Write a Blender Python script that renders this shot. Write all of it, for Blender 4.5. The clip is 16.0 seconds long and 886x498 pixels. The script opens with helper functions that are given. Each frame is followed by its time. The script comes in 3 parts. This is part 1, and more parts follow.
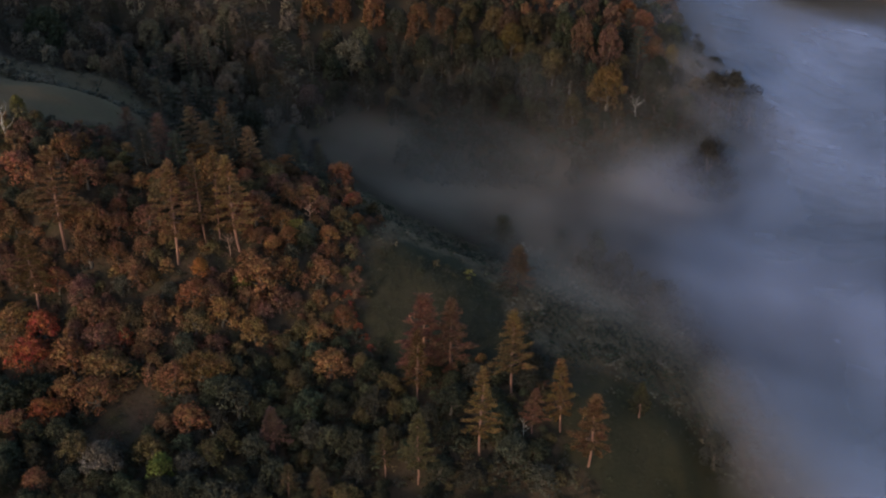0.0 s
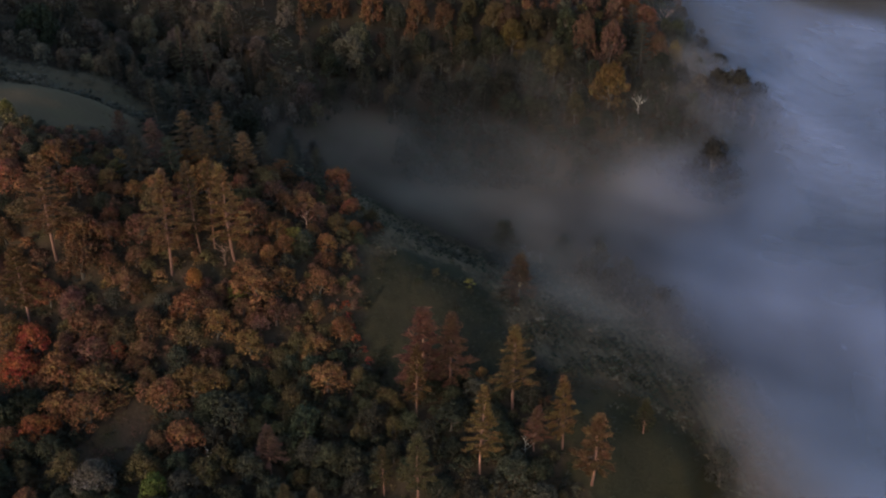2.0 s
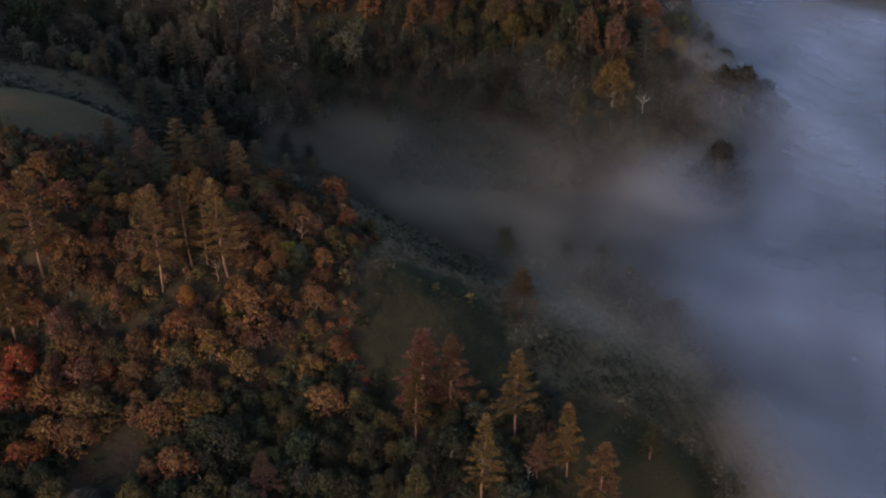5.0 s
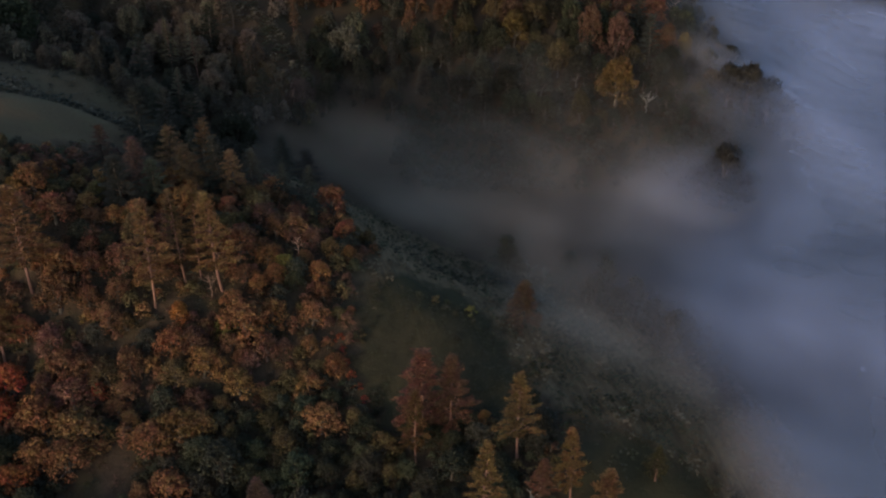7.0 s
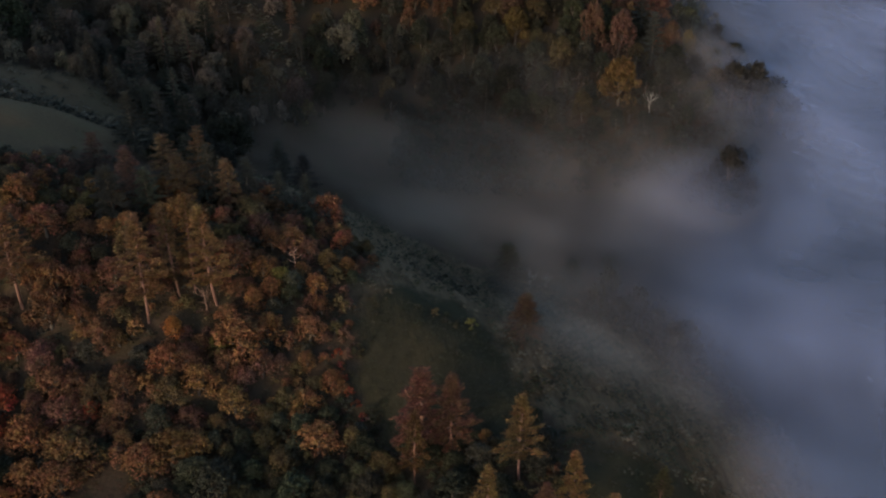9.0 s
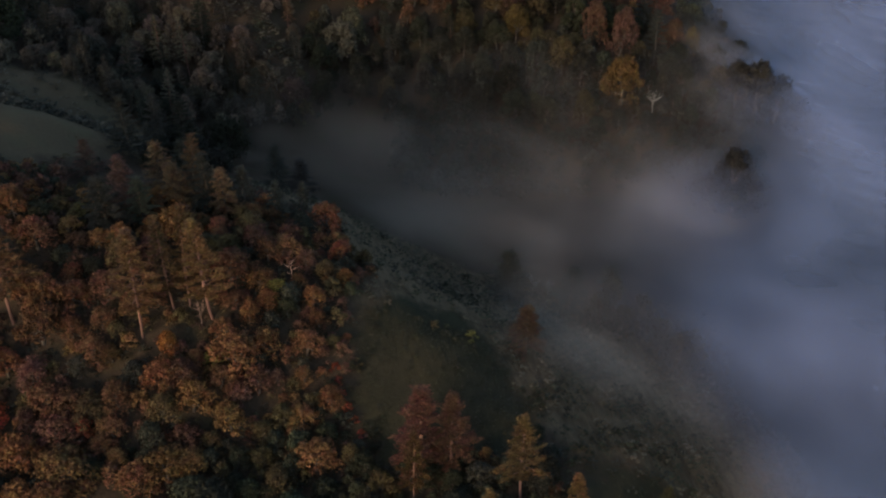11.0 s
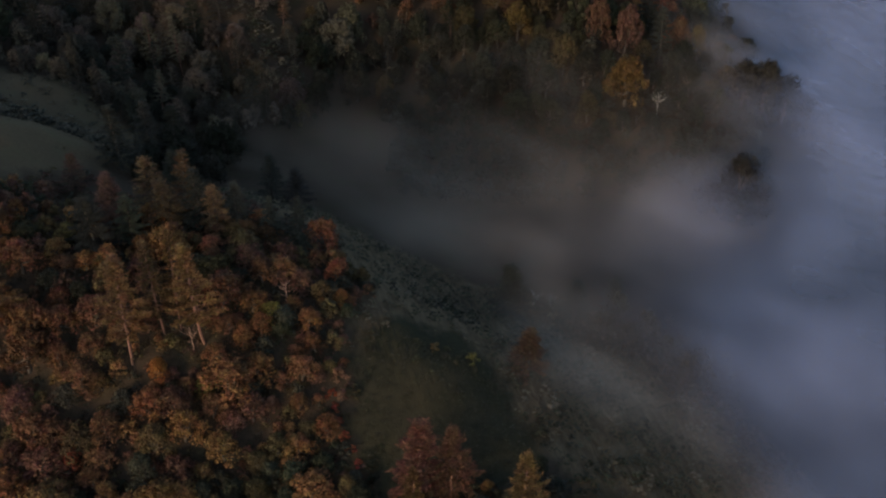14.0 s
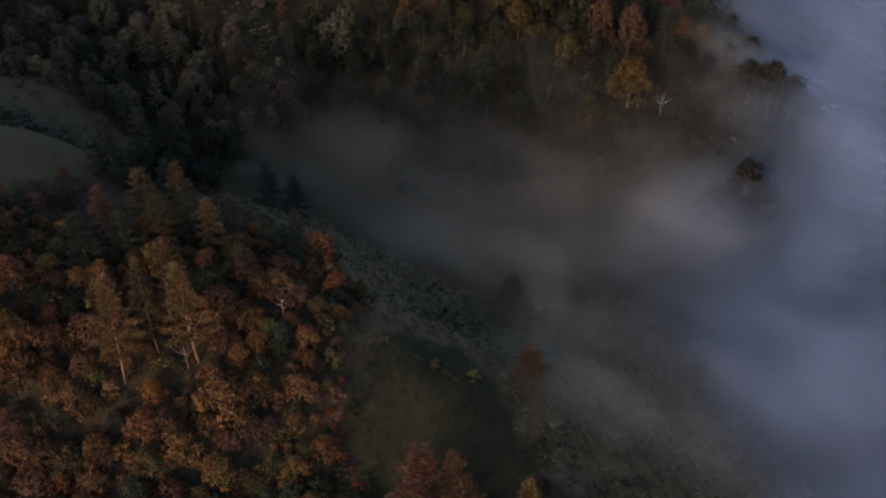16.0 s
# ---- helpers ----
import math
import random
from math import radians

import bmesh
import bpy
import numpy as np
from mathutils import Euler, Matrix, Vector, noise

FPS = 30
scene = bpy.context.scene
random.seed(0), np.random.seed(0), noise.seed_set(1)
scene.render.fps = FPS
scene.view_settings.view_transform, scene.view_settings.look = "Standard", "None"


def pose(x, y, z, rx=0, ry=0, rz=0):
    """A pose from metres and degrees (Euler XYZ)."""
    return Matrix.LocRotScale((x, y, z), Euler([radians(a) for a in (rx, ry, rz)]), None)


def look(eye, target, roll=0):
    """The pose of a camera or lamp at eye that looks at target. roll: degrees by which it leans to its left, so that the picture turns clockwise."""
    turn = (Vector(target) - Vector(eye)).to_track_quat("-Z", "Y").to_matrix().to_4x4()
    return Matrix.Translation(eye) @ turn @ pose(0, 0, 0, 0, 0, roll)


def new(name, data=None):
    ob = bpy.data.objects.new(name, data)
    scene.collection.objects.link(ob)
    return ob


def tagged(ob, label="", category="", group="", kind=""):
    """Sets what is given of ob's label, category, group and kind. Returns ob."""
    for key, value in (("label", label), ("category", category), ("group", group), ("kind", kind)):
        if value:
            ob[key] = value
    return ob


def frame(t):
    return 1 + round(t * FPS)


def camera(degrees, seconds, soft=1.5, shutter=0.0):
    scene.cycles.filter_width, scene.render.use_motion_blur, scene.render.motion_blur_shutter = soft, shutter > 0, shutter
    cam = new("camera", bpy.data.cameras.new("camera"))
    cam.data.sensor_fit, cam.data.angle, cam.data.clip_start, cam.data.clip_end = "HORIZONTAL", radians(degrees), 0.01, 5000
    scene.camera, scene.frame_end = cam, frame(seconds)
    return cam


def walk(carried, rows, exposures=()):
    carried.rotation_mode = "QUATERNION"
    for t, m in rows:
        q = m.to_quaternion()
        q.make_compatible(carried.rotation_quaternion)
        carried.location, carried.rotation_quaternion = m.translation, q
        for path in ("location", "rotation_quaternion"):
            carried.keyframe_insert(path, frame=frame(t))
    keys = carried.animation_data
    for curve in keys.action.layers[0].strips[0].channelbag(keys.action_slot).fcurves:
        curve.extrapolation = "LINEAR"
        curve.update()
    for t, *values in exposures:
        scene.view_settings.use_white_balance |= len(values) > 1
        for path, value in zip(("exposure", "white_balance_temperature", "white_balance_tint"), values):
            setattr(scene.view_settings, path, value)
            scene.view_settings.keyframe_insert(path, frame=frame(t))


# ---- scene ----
cam = camera(49.1, 16.0, soft=2.25)
METRES, EYE, TILT, LEAN, TURN = 56.0, 120.0, -28.0, 0.0, 0.0
ROWS = [
    (0.0, 0.0, 0.0, 0.0, 0.0, 0.0, -0.0),
    (0.5, -0.0004, 0.0219, 0.0245, -0.01, -0.24, 0.01),
    (1.0, -0.0002, 0.0501, 0.0554, -0.01, -0.53, 0.01),
    (1.5, -0.0007, 0.0669, 0.0739, -0.02, -0.71, 0.03),
    (2.0, -0.0003, 0.0836, 0.0923, -0.02, -0.89, 0.03),
    (2.5, -0.0008, 0.1059, 0.1174, -0.02, -1.14, 0.04),
    (3.0, -0.0005, 0.1335, 0.1481, -0.01, -1.44, 0.06),
    (3.5, -0.0004, 0.1507, 0.1667, -0.01, -1.62, 0.06),
    (4.0, -0.0007, 0.1671, 0.1849, -0.02, -1.79, 0.07),
    (6.5, -0.0021, 0.2722, 0.3012, -0.06, -2.92, 0.08),
    (7.0, -0.0019, 0.3003, 0.3319, -0.06, -3.22, 0.09),
    (7.5, -0.0019, 0.3173, 0.35, -0.07, -3.39, 0.1),
    (8.0, -0.0019, 0.3345, 0.3688, -0.07, -3.57, 0.1),
    (8.5, -0.0017, 0.3571, 0.393, -0.07, -3.81, 0.12),
    (9.0, -0.002, 0.3849, 0.4242, -0.08, -4.11, 0.13),
    (11.5, -0.0012, 0.4822, 0.5286, -0.09, -5.15, 0.19),
    (12.0, -0.0014, 0.5046, 0.5532, -0.1, -5.39, 0.2),
    (12.5, -0.0016, 0.5276, 0.5777, -0.11, -5.63, 0.2),
    (13.0, -0.0016, 0.5499, 0.6024, -0.12, -5.87, 0.21),
    (13.5, -0.002, 0.5672, 0.6211, -0.12, -6.05, 0.21),
    (14.0, -0.0016, 0.5898, 0.6453, -0.12, -6.29, 0.23),
    (14.5, -0.0015, 0.6122, 0.6702, -0.13, -6.54, 0.24),
    (15.0, -0.0018, 0.6347, 0.6944, -0.14, -6.77, 0.26),
    (15.5, -0.0022, 0.6518, 0.7132, -0.15, -6.96, 0.26),
    (16.0, -0.0024, 0.6746, 0.738, -0.15, -7.2, 0.27),
]
walk(cam, [(t, pose(0, 0, EYE, TILT, LEAN, TURN) @ pose(METRES * x, METRES * y, METRES * z, 90 + pitch, roll, yaw)) for t, x, y, z, yaw, pitch, roll in ROWS],
     [(0.0, 1.06, 6300, 8), (4.0, 1.02, 6350, 8), (8.0, 0.95, 6450, 8), (12.0, 0.88, 6550, 8), (16.0, 0.81, 6650, 8)])

# ---- light: a dim dusk sky and a weak, wide, warm sun low behind the left shoulder ----
world = bpy.data.worlds.new("dusk_sky")
scene.world = world
world.use_nodes = True
sky = world.node_tree.nodes.new("ShaderNodeTexSky")
sky.sky_type, sky.sun_disc = "NISHITA", False
sky.sun_elevation, sky.sun_rotation = radians(14), radians(215)
sky.air_density, sky.dust_density, sky.ozone_density = 1.0, 2.0, 1.0
background = world.node_tree.nodes["Background"]
world.node_tree.links.new(sky.outputs[0], background.inputs[0])
background.inputs[1].default_value = 0.129
sun = new("sun", bpy.data.lights.new("sun", "SUN"))
sun.data.energy, sun.data.angle, sun.data.color = 0.93, radians(14), (1.0, 0.62, 0.38)
sun.matrix_world = look((-150, -120, 75), (0, 170, 0))


# ---- materials ----
def material(name):
    m = bpy.data.materials.new(name)
    m.use_nodes = True
    nodes, links = m.node_tree.nodes, m.node_tree.links
    nodes.clear()
    out = nodes.new("ShaderNodeOutputMaterial")
    return m, nodes, links, out


def node(nodes, links, kind, inputs=(), **settings):
    n = nodes.new("ShaderNode" + kind)
    for key, value in settings.items():
        if key == "operation":
            n.operation = value
        elif key == "data_type":
            n.data_type = value
        elif key == "blend_type":
            n.blend_type = value
        elif key == "attribute_name":
            n.attribute_name = value
        elif key == "noise_dimensions":
            n.noise_dimensions = value
    for slot, value in inputs:
        if hasattr(value, "is_output"):
            links.new(value, n.inputs[slot])
        else:
            n.inputs[slot].default_value = value
    return n


def noise_at(nodes, links, vector, scale, detail=4.0, rough=0.55):
    return node(nodes, links, "TexNoise", [("Vector", vector), ("Scale", scale), ("Detail", detail), ("Roughness", rough)]).outputs["Fac"]


def spread(nodes, links, value, a, b, c=0.0, d=1.0, eased=False):
    n = node(nodes, links, "MapRange", [("Value", value), ("From Min", a), ("From Max", b), ("To Min", c), ("To Max", d)])
    if eased:
        n.interpolation_type = "SMOOTHSTEP"
    return n.outputs["Result"]


def blend(nodes, links, fac, a, b, mode="MIX"):
    n = node(nodes, links, "Mix", data_type="RGBA", blend_type=mode)
    for slot, value in ((0, fac), (6, a), (7, b)):
        if hasattr(value, "is_output"):
            links.new(value, n.inputs[slot])
        else:
            n.inputs[slot].default_value = value if slot == 0 else (*value, 1.0)
    return n.outputs[2]


def foliage(name, tint_from_mesh=False, through_light=0.28, least=0.45, most=1.5):
    """Leaves or needles: each tree's own tint, varied leaf by leaf and lobe by lobe."""
    m, nodes, links, out = material(name)
    place = node(nodes, links, "NewGeometry").outputs["Position"]
    island = node(nodes, links, "NewGeometry").outputs["Random Per Island"]
    if tint_from_mesh:
        tint = node(nodes, links, "Attribute", attribute_name="tint").outputs["Color"]
    else:
        tint = node(nodes, links, "ObjectInfo").outputs["Color"]
    lobes = noise_at(nodes, links, place, 0.55, 3.0)
    hue = spread(nodes, links, lobes, 0.3, 0.7, 0.472, 0.528)
    leafy = spread(nodes, links, island, 0.0, 1.0, least, most)
    patch = spread(nodes, links, noise_at(nodes, links, place, 1.7, 2.0), 0.3, 0.7, 0.7, 1.3)
    value = node(nodes, links, "Math", [(0, leafy), (1, patch)], operation="MULTIPLY").outputs[0]
    shade = node(nodes, links, "HueSaturation", [("Hue", hue), ("Saturation", 1.0), ("Value", value), ("Color", tint)]).outputs[0]
    body = node(nodes, links, "BsdfPrincipled", [("Base Color", shade), ("Roughness", 0.75), ("Specular IOR Level", 0.15)])
    thin = node(nodes, links, "BsdfTranslucent", [("Color", shade)])
    mix = node(nodes, links, "MixShader", [(0, through_light), (1, body.outputs[0]), (2, thin.outputs[0])])
    links.new(mix.outputs[0], out.inputs[0])
    return m


def bark(name, dark, light):
    m, nodes, links, out = material(name)
    place = node(nodes, links, "TexCoord").outputs["Object"]
    stretch = node(nodes, links, "Mapping", [("Vector", place), ("Scale", (6.0, 6.0, 1.2))]).outputs[0]
    grain = noise_at(nodes, links, stretch, 2.0, 6.0, 0.65)
    stain = noise_at(nodes, links, place, 0.4, 2.0)
    colour = blend(nodes, links, spread(nodes, links, grain, 0.35, 0.65), dark, light)
    colour = blend(nodes, links, spread(nodes, links, stain, 0.45, 0.7, 0.0, 0.5), colour, tuple(0.45 * v for v in dark))
    bump = node(nodes, links, "Bump", [("Height", grain), ("Strength", 0.7), ("Distance", 0.06)]).outputs[0]
    body = node(nodes, links, "BsdfPrincipled", [("Base Color", colour), ("Roughness", 0.85), ("Normal", bump)])
    links.new(body.outputs[0], out.inputs[0])
    return m


def ground_material():
    """Leaf litter and soil, with grass, scree and meadow where the cover map says so."""
    m, nodes, links, out = material("hillside_soil")
    place = node(nodes, links, "NewGeometry").outputs["Position"]
    cover = node(nodes, links, "SeparateColor", [(0, node(nodes, links, "Attribute", attribute_name="cover").outputs["Color"])]).outputs
    fine = noise_at(nodes, links, place, 1.4, 8.0, 0.7)
    mid = noise_at(nodes, links, place, 0.16, 5.0, 0.6)
    wide = noise_at(nodes, links, place, 0.035, 3.0)
    downhill = node(nodes, links, "Mapping", [("Vector", place), ("Rotation", (0, 0, -0.25))]).outputs[0]
    streaks = noise_at(nodes, links, node(nodes, links, "Mapping", [("Vector", downhill), ("Scale", (1.0, 0.2, 0.3))]).outputs[0], 0.75, 6.0, 0.68)
    litter = blend(nodes, links, spread(nodes, links, fine, 0.3, 0.7), (0.026, 0.021, 0.017), (0.062, 0.044, 0.031))
    litter = blend(nodes, links, spread(nodes, links, mid, 0.5, 0.66, 0.0, 0.7), litter, (0.036, 0.034, 0.018))
    scree = blend(nodes, links, spread(nodes, links, streaks, 0.36, 0.64), (0.056, 0.042, 0.027), (0.13, 0.098, 0.064))
    scree = blend(nodes, links, spread(nodes, links, fine, 0.5, 0.75, 0.0, 0.6), scree, (0.075, 0.06, 0.034))
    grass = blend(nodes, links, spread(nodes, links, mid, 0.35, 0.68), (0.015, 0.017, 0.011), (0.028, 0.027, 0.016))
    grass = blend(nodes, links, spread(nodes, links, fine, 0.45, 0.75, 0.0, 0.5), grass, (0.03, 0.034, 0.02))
    meadow = blend(nodes, links, spread(nodes, links, fine, 0.3, 0.75), (0.066, 0.051, 0.032), (0.106, 0.081, 0.051))
    meadow = blend(nodes, links, spread(nodes, links, mid, 0.5, 0.7, 0.0, 0.7), meadow, (0.074, 0.07, 0.042))
    ragged = spread(nodes, links, mid, 0.3, 0.7, -0.3, 0.3)

    def share(channel):
        edge = node(nodes, links, "Math", [(0, channel), (1, ragged)], operation="ADD").outputs[0]
        return spread(nodes, links, edge, 0.3, 0.7)
    colour = blend(nodes, links, share(cover[0]), litter, scree)
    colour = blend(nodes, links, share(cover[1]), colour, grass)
    colour = blend(nodes, links, share(cover[2]), colour, meadow)
    colour = blend(nodes, links, spread(nodes, links, wide, 0.4, 0.65, 0.0, 0.35), colour, (0.04, 0.034, 0.025))
    height = node(nodes, links, "Math", [(0, fine), (1, mid)], operation="ADD").outputs[0]
    ribs = node(nodes, links, "Math", [(0, spread(nodes, links, streaks, 0.3, 0.7, 0.0, 1.6)), (1, cover[0])], operation="MULTIPLY").outputs[0]
    height = node(nodes, links, "Math", [(0, height), (1, ribs)], operation="ADD").outputs[0]
    bump = node(nodes, links, "Bump", [("Height", height), ("Strength", 0.6), ("Distance", 0.25)]).outputs[0]
    body = node(nodes, links, "BsdfPrincipled", [("Base Color", colour), ("Roughness", 0.95), ("Specular IOR Level", 0.1), ("Normal", bump)])
    links.new(body.outputs[0], out.inputs[0])
    return m


def fog_material():
    """A sheet of mist: its thickness comes from the mesh and is broken up into billows, strands and wisps; it scatters
    light evenly, so self-shading and skylight are put into its colour.
    """
    m, nodes, links, out = material("mist")
    place = node(nodes, links, "NewGeometry").outputs["Position"]
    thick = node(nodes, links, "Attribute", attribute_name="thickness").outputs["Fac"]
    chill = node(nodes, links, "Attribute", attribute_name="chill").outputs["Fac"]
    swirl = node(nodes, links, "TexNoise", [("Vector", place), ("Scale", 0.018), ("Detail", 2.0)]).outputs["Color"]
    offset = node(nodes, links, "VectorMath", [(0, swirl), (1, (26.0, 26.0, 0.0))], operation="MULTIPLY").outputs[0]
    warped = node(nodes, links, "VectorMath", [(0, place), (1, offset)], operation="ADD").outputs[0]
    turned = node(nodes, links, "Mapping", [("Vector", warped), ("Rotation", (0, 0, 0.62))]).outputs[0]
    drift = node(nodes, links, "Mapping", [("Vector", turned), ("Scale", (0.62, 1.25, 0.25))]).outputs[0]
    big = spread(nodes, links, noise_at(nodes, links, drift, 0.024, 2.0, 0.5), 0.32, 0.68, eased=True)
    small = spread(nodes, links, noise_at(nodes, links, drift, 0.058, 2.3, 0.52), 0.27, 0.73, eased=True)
    mixed = node(nodes, links, "Math", [(0, spread(nodes, links, big, 0.0, 1.0, 0.25, 1.0)), (1, spread(nodes, links, small, 0.0, 1.0, 0.2, 1.0))], operation="MULTIPLY").outputs[0]
    loose = spread(nodes, links, mixed, 0.06, 0.72, 0.2, 1.75)
    dense = spread(nodes, links, mixed, 0.06, 0.72, 0.4, 1.25)
    broken = node(nodes, links, "Mix", [(0, chill), (2, loose), (3, dense)]).outputs[0]
    alpha = node(nodes, links, "Math", [(0, thick), (1, broken)], operation="MULTIPLY").outputs[0]
    alpha = node(nodes, links, "Math", [(0, alpha), (1, 0.93)], operation="MINIMUM").outputs[0]
    billow_shade = node(nodes, links, "Math", [(0, big), (1, spread(nodes, links, small, 0.0, 1.0, 0.55, 1.0))], operation="MULTIPLY").outputs[0]
    # self-shading of the billows, painted as darker and lighter blue
    sky_blue = blend(nodes, links, billow_shade, (0.28, 0.34, 0.475), (0.6, 0.662, 0.905))
    # neutral sunlit veil to blue skylit bank, put into the colour
    tone = blend(nodes, links, chill, (0.545, 0.462, 0.395), sky_blue)
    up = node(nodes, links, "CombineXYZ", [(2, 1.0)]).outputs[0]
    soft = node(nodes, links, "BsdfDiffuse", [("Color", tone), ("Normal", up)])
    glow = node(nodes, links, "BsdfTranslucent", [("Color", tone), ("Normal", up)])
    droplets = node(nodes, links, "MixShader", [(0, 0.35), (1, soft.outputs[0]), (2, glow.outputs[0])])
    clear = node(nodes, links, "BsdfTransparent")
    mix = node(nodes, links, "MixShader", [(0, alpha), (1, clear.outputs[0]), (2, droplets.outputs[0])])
    links.new(mix.outputs[0], out.inputs[0])
    return m


LEAVES = foliage("leaves")
NEEDLES = foliage("needles", through_light=0.15)
VALLEY_LEAVES = foliage("valley_leaves", through_light=0.2, least=0.65, most=1.3)
FAR_LEAVES = foliage("distant_leaves", tint_from_mesh=True, through_light=0.15, least=0.65, most=1.3)
OAK_BARK = bark("oak_bark", (0.03, 0.026, 0.022), (0.085, 0.074, 0.064))
PINE_BARK = bark("pine_bark", (0.09, 0.046, 0.038), (0.22, 0.118, 0.096))
DEAD_WOOD = bark("bleached_dead_wood", (0.15, 0.14, 0.13), (0.4, 0.385, 0.365))
PINK_WOOD = bark("reddish_dead_wood", (0.16, 0.095, 0.075), (0.38, 0.26, 0.21))
GREY_TWIGS = bark("grey_twigs", (0.12, 0.1, 0.09), (0.34, 0.29, 0.26))
SOIL = ground_material()
MIST = fog_material()

TINTS = dict(
    orange=(0.162, 0.083, 0.042), rust=(0.126, 0.068, 0.04), red=(0.17, 0.075, 0.046), crimson=(0.235, 0.068, 0.037), pink=(0.15, 0.08, 0.066),
    amber=(0.12, 0.077, 0.033), mustard=(0.13, 0.1, 0.032), gold=(0.142, 0.085, 0.039), bright=(0.21, 0.09, 0.04), flame=(0.24, 0.1, 0.034), olive=(0.072, 0.059, 0.03), lime=(0.12, 0.115, 0.036),
    # shady and the deepest green are darker copies with shade put into the tint
    green=(0.041, 0.047, 0.03), vivid_green=(0.09, 0.12, 0.032), dark=(0.038, 0.04, 0.032), shady=(0.03, 0.031, 0.029), shaded_green=(0.027, 0.03, 0.02), bronze=(0.108, 0.064, 0.027), olive_rust=(0.128, 0.078, 0.039), rust_green=(0.098, 0.067, 0.038),
    dark_rust=(0.078, 0.048, 0.036), rust_gold=(0.128, 0.078, 0.036), grey_gold=(0.12, 0.105, 0.07), grey_olive=(0.104, 0.094, 0.072), grey=(0.105, 0.086, 0.073),
    # slate: grey scrub, and far trees paled in place of haze
    brown=(0.098, 0.055, 0.041), slate=(0.095, 0.082, 0.062))
WORDS = dict(
    orange="orange autumn leaves", rust="rust-brown autumn leaves", red="red autumn leaves", crimson="crimson autumn leaves", pink="pinkish fading leaves",
    amber="amber autumn leaves", mustard="mustard-yellow autumn leaves", gold="golden-brown autumn leaves", bright="bright orange leaves", flame="flame-coloured leaves", olive="olive-green leaves", lime="yellow-green leaves",
    green="dull green leaves", vivid_green="fresh green leaves", dark="dark green foliage", shady="shade-blackened green leaves", shaded_green="shade-darkened green leaves", bronze="bronze-green needles", olive_rust="brownish green needles", rust_green="green and rust needles",
    dark_rust="dark reddish needles", rust_gold="golden-rust needles", grey_gold="grey-gold leaves", grey_olive="grey-green leaves", grey="grey leafless twigs", brown="dull brown leaves", slate="haze-paled slate-green foliage")


# ---- the lie of the land: a broad fall from the left to the right, with hills and hollows on it ----
NEAR_HILLS = [(-100, 165, 20, -10.1), (-70, 160, 20, -5.9), (-45, 150, 20, 0.5), (-20, 155, 20, -3.6), (8, 145, 20, 12.0), (40, 150, 20, 11.5), (-85, 190, 20, 13.7), (-52, 185, 20, 3.2), (-25, 200, 20, 8.2), (5, 190, 20, 8.5), (40, 175, 20, 7.1), (-100, 235, 20, 8.7), (-70, 225, 20, -6.0), (-40, 228, 20, 10.2), (-10, 220, 20, -4.1), (25, 225, 20, 0.2), (-45, 255, 20, -1.4)]
FAR_HILLS = [(78, 267, 13, 10.6), (-103, 288, 13, 6.4), (-98, 264, 13, -2.2), (-114, 247, 13, -0.4), (-88, 246, 13, 4.3), (-130, 200, 38, 3.0), (-100, 270, 38, -16.7), (-60, 290, 38, -13.9), (-5, 270, 38, -21.1), (50, 280, 38, -9.1), (105, 290, 38, 11.4), (90, 190, 38, 13.0), (-90, 340, 38, -21.9), (-20, 340, 38, -25.8), (45, 340, 38, 11.2), (110, 350, 38, 4.5), (-150, 330, 38, -22.6), (228, 472, 30, 56), (-72, 354, 12, 8), (-59, 338, 10, 8), (-48, 323, 9, 6)]
FALL = [14.4, -66.9, 41.2, -24.5, -17.6, -7.7, 49.1, -11.4]


def land(x, y):
    """Height of the smooth ground, for numbers or arrays."""
    u, v = np.tanh(x / 160), np.tanh((y - 230) / 160)
    z = FALL[0] + FALL[1] * u + FALL[2] * v + FALL[3] * u * u + FALL[4] * u * v + FALL[5] * v * v + FALL[6] * u * v * v + FALL[7] * v * u * u
    for cx, cy, r, top in NEAR_HILLS + FAR_HILLS:
        z = z + top * np.exp(-((x - cx) ** 2 + (y - cy) ** 2) / (2 * r * r))
    return z


def rough(x, y):
    p = Vector((x * 0.09, y * 0.09, 3.1))
    q = Vector((x * 0.33, y * 0.33, 7.7))
    return 0.9 * noise.noise(p) + 0.32 * noise.noise(q)


def ground(x, y):
    return float(land(x, y)) + rough(x, y)


def inside(x, y, corners):
    hit = False
    for (ax, ay), (bx, by) in zip(corners, corners[1:] + corners[:1]):
        if (ay > y) != (by > y) and x < (bx - ax) * (y - ay) / (by - ay) + ax:
            hit = not hit
    return hit


def within(x, y, corners):
    """Inside an outline that wanders by a few metres."""
    a = noise.noise(Vector((x * 0.13, y * 0.13, 1.5)))
    b = noise.noise(Vector((x * 0.13, y * 0.13, 9.5)))
    return inside(x + 5.0 * a, y + 5.0 * b, corners)


SCREE = [(-22, 222), (-16, 203), (-20, 190), (-14, 182), (6, 180), (12, 172), (20, 162), (34, 156), (56, 150), (90, 156), (66, 194), (46, 218), (16, 236), (-8, 244), (-30, 252), (-46, 252), (-60, 249), (-60, 238), (-46, 230), (-36, 224)]
HOLLOW = [(-18, 193), (-5, 198), (8, 192), (15, 176), (18, 162), (10, 158), (-8, 162), (-15, 171)]
MEADOW = [(-150, 210), (-98, 209), (-84, 222), (-77, 236), (-72, 250), (-76, 270), (-86, 286), (-103, 293), (-120, 293), (-150, 285)]
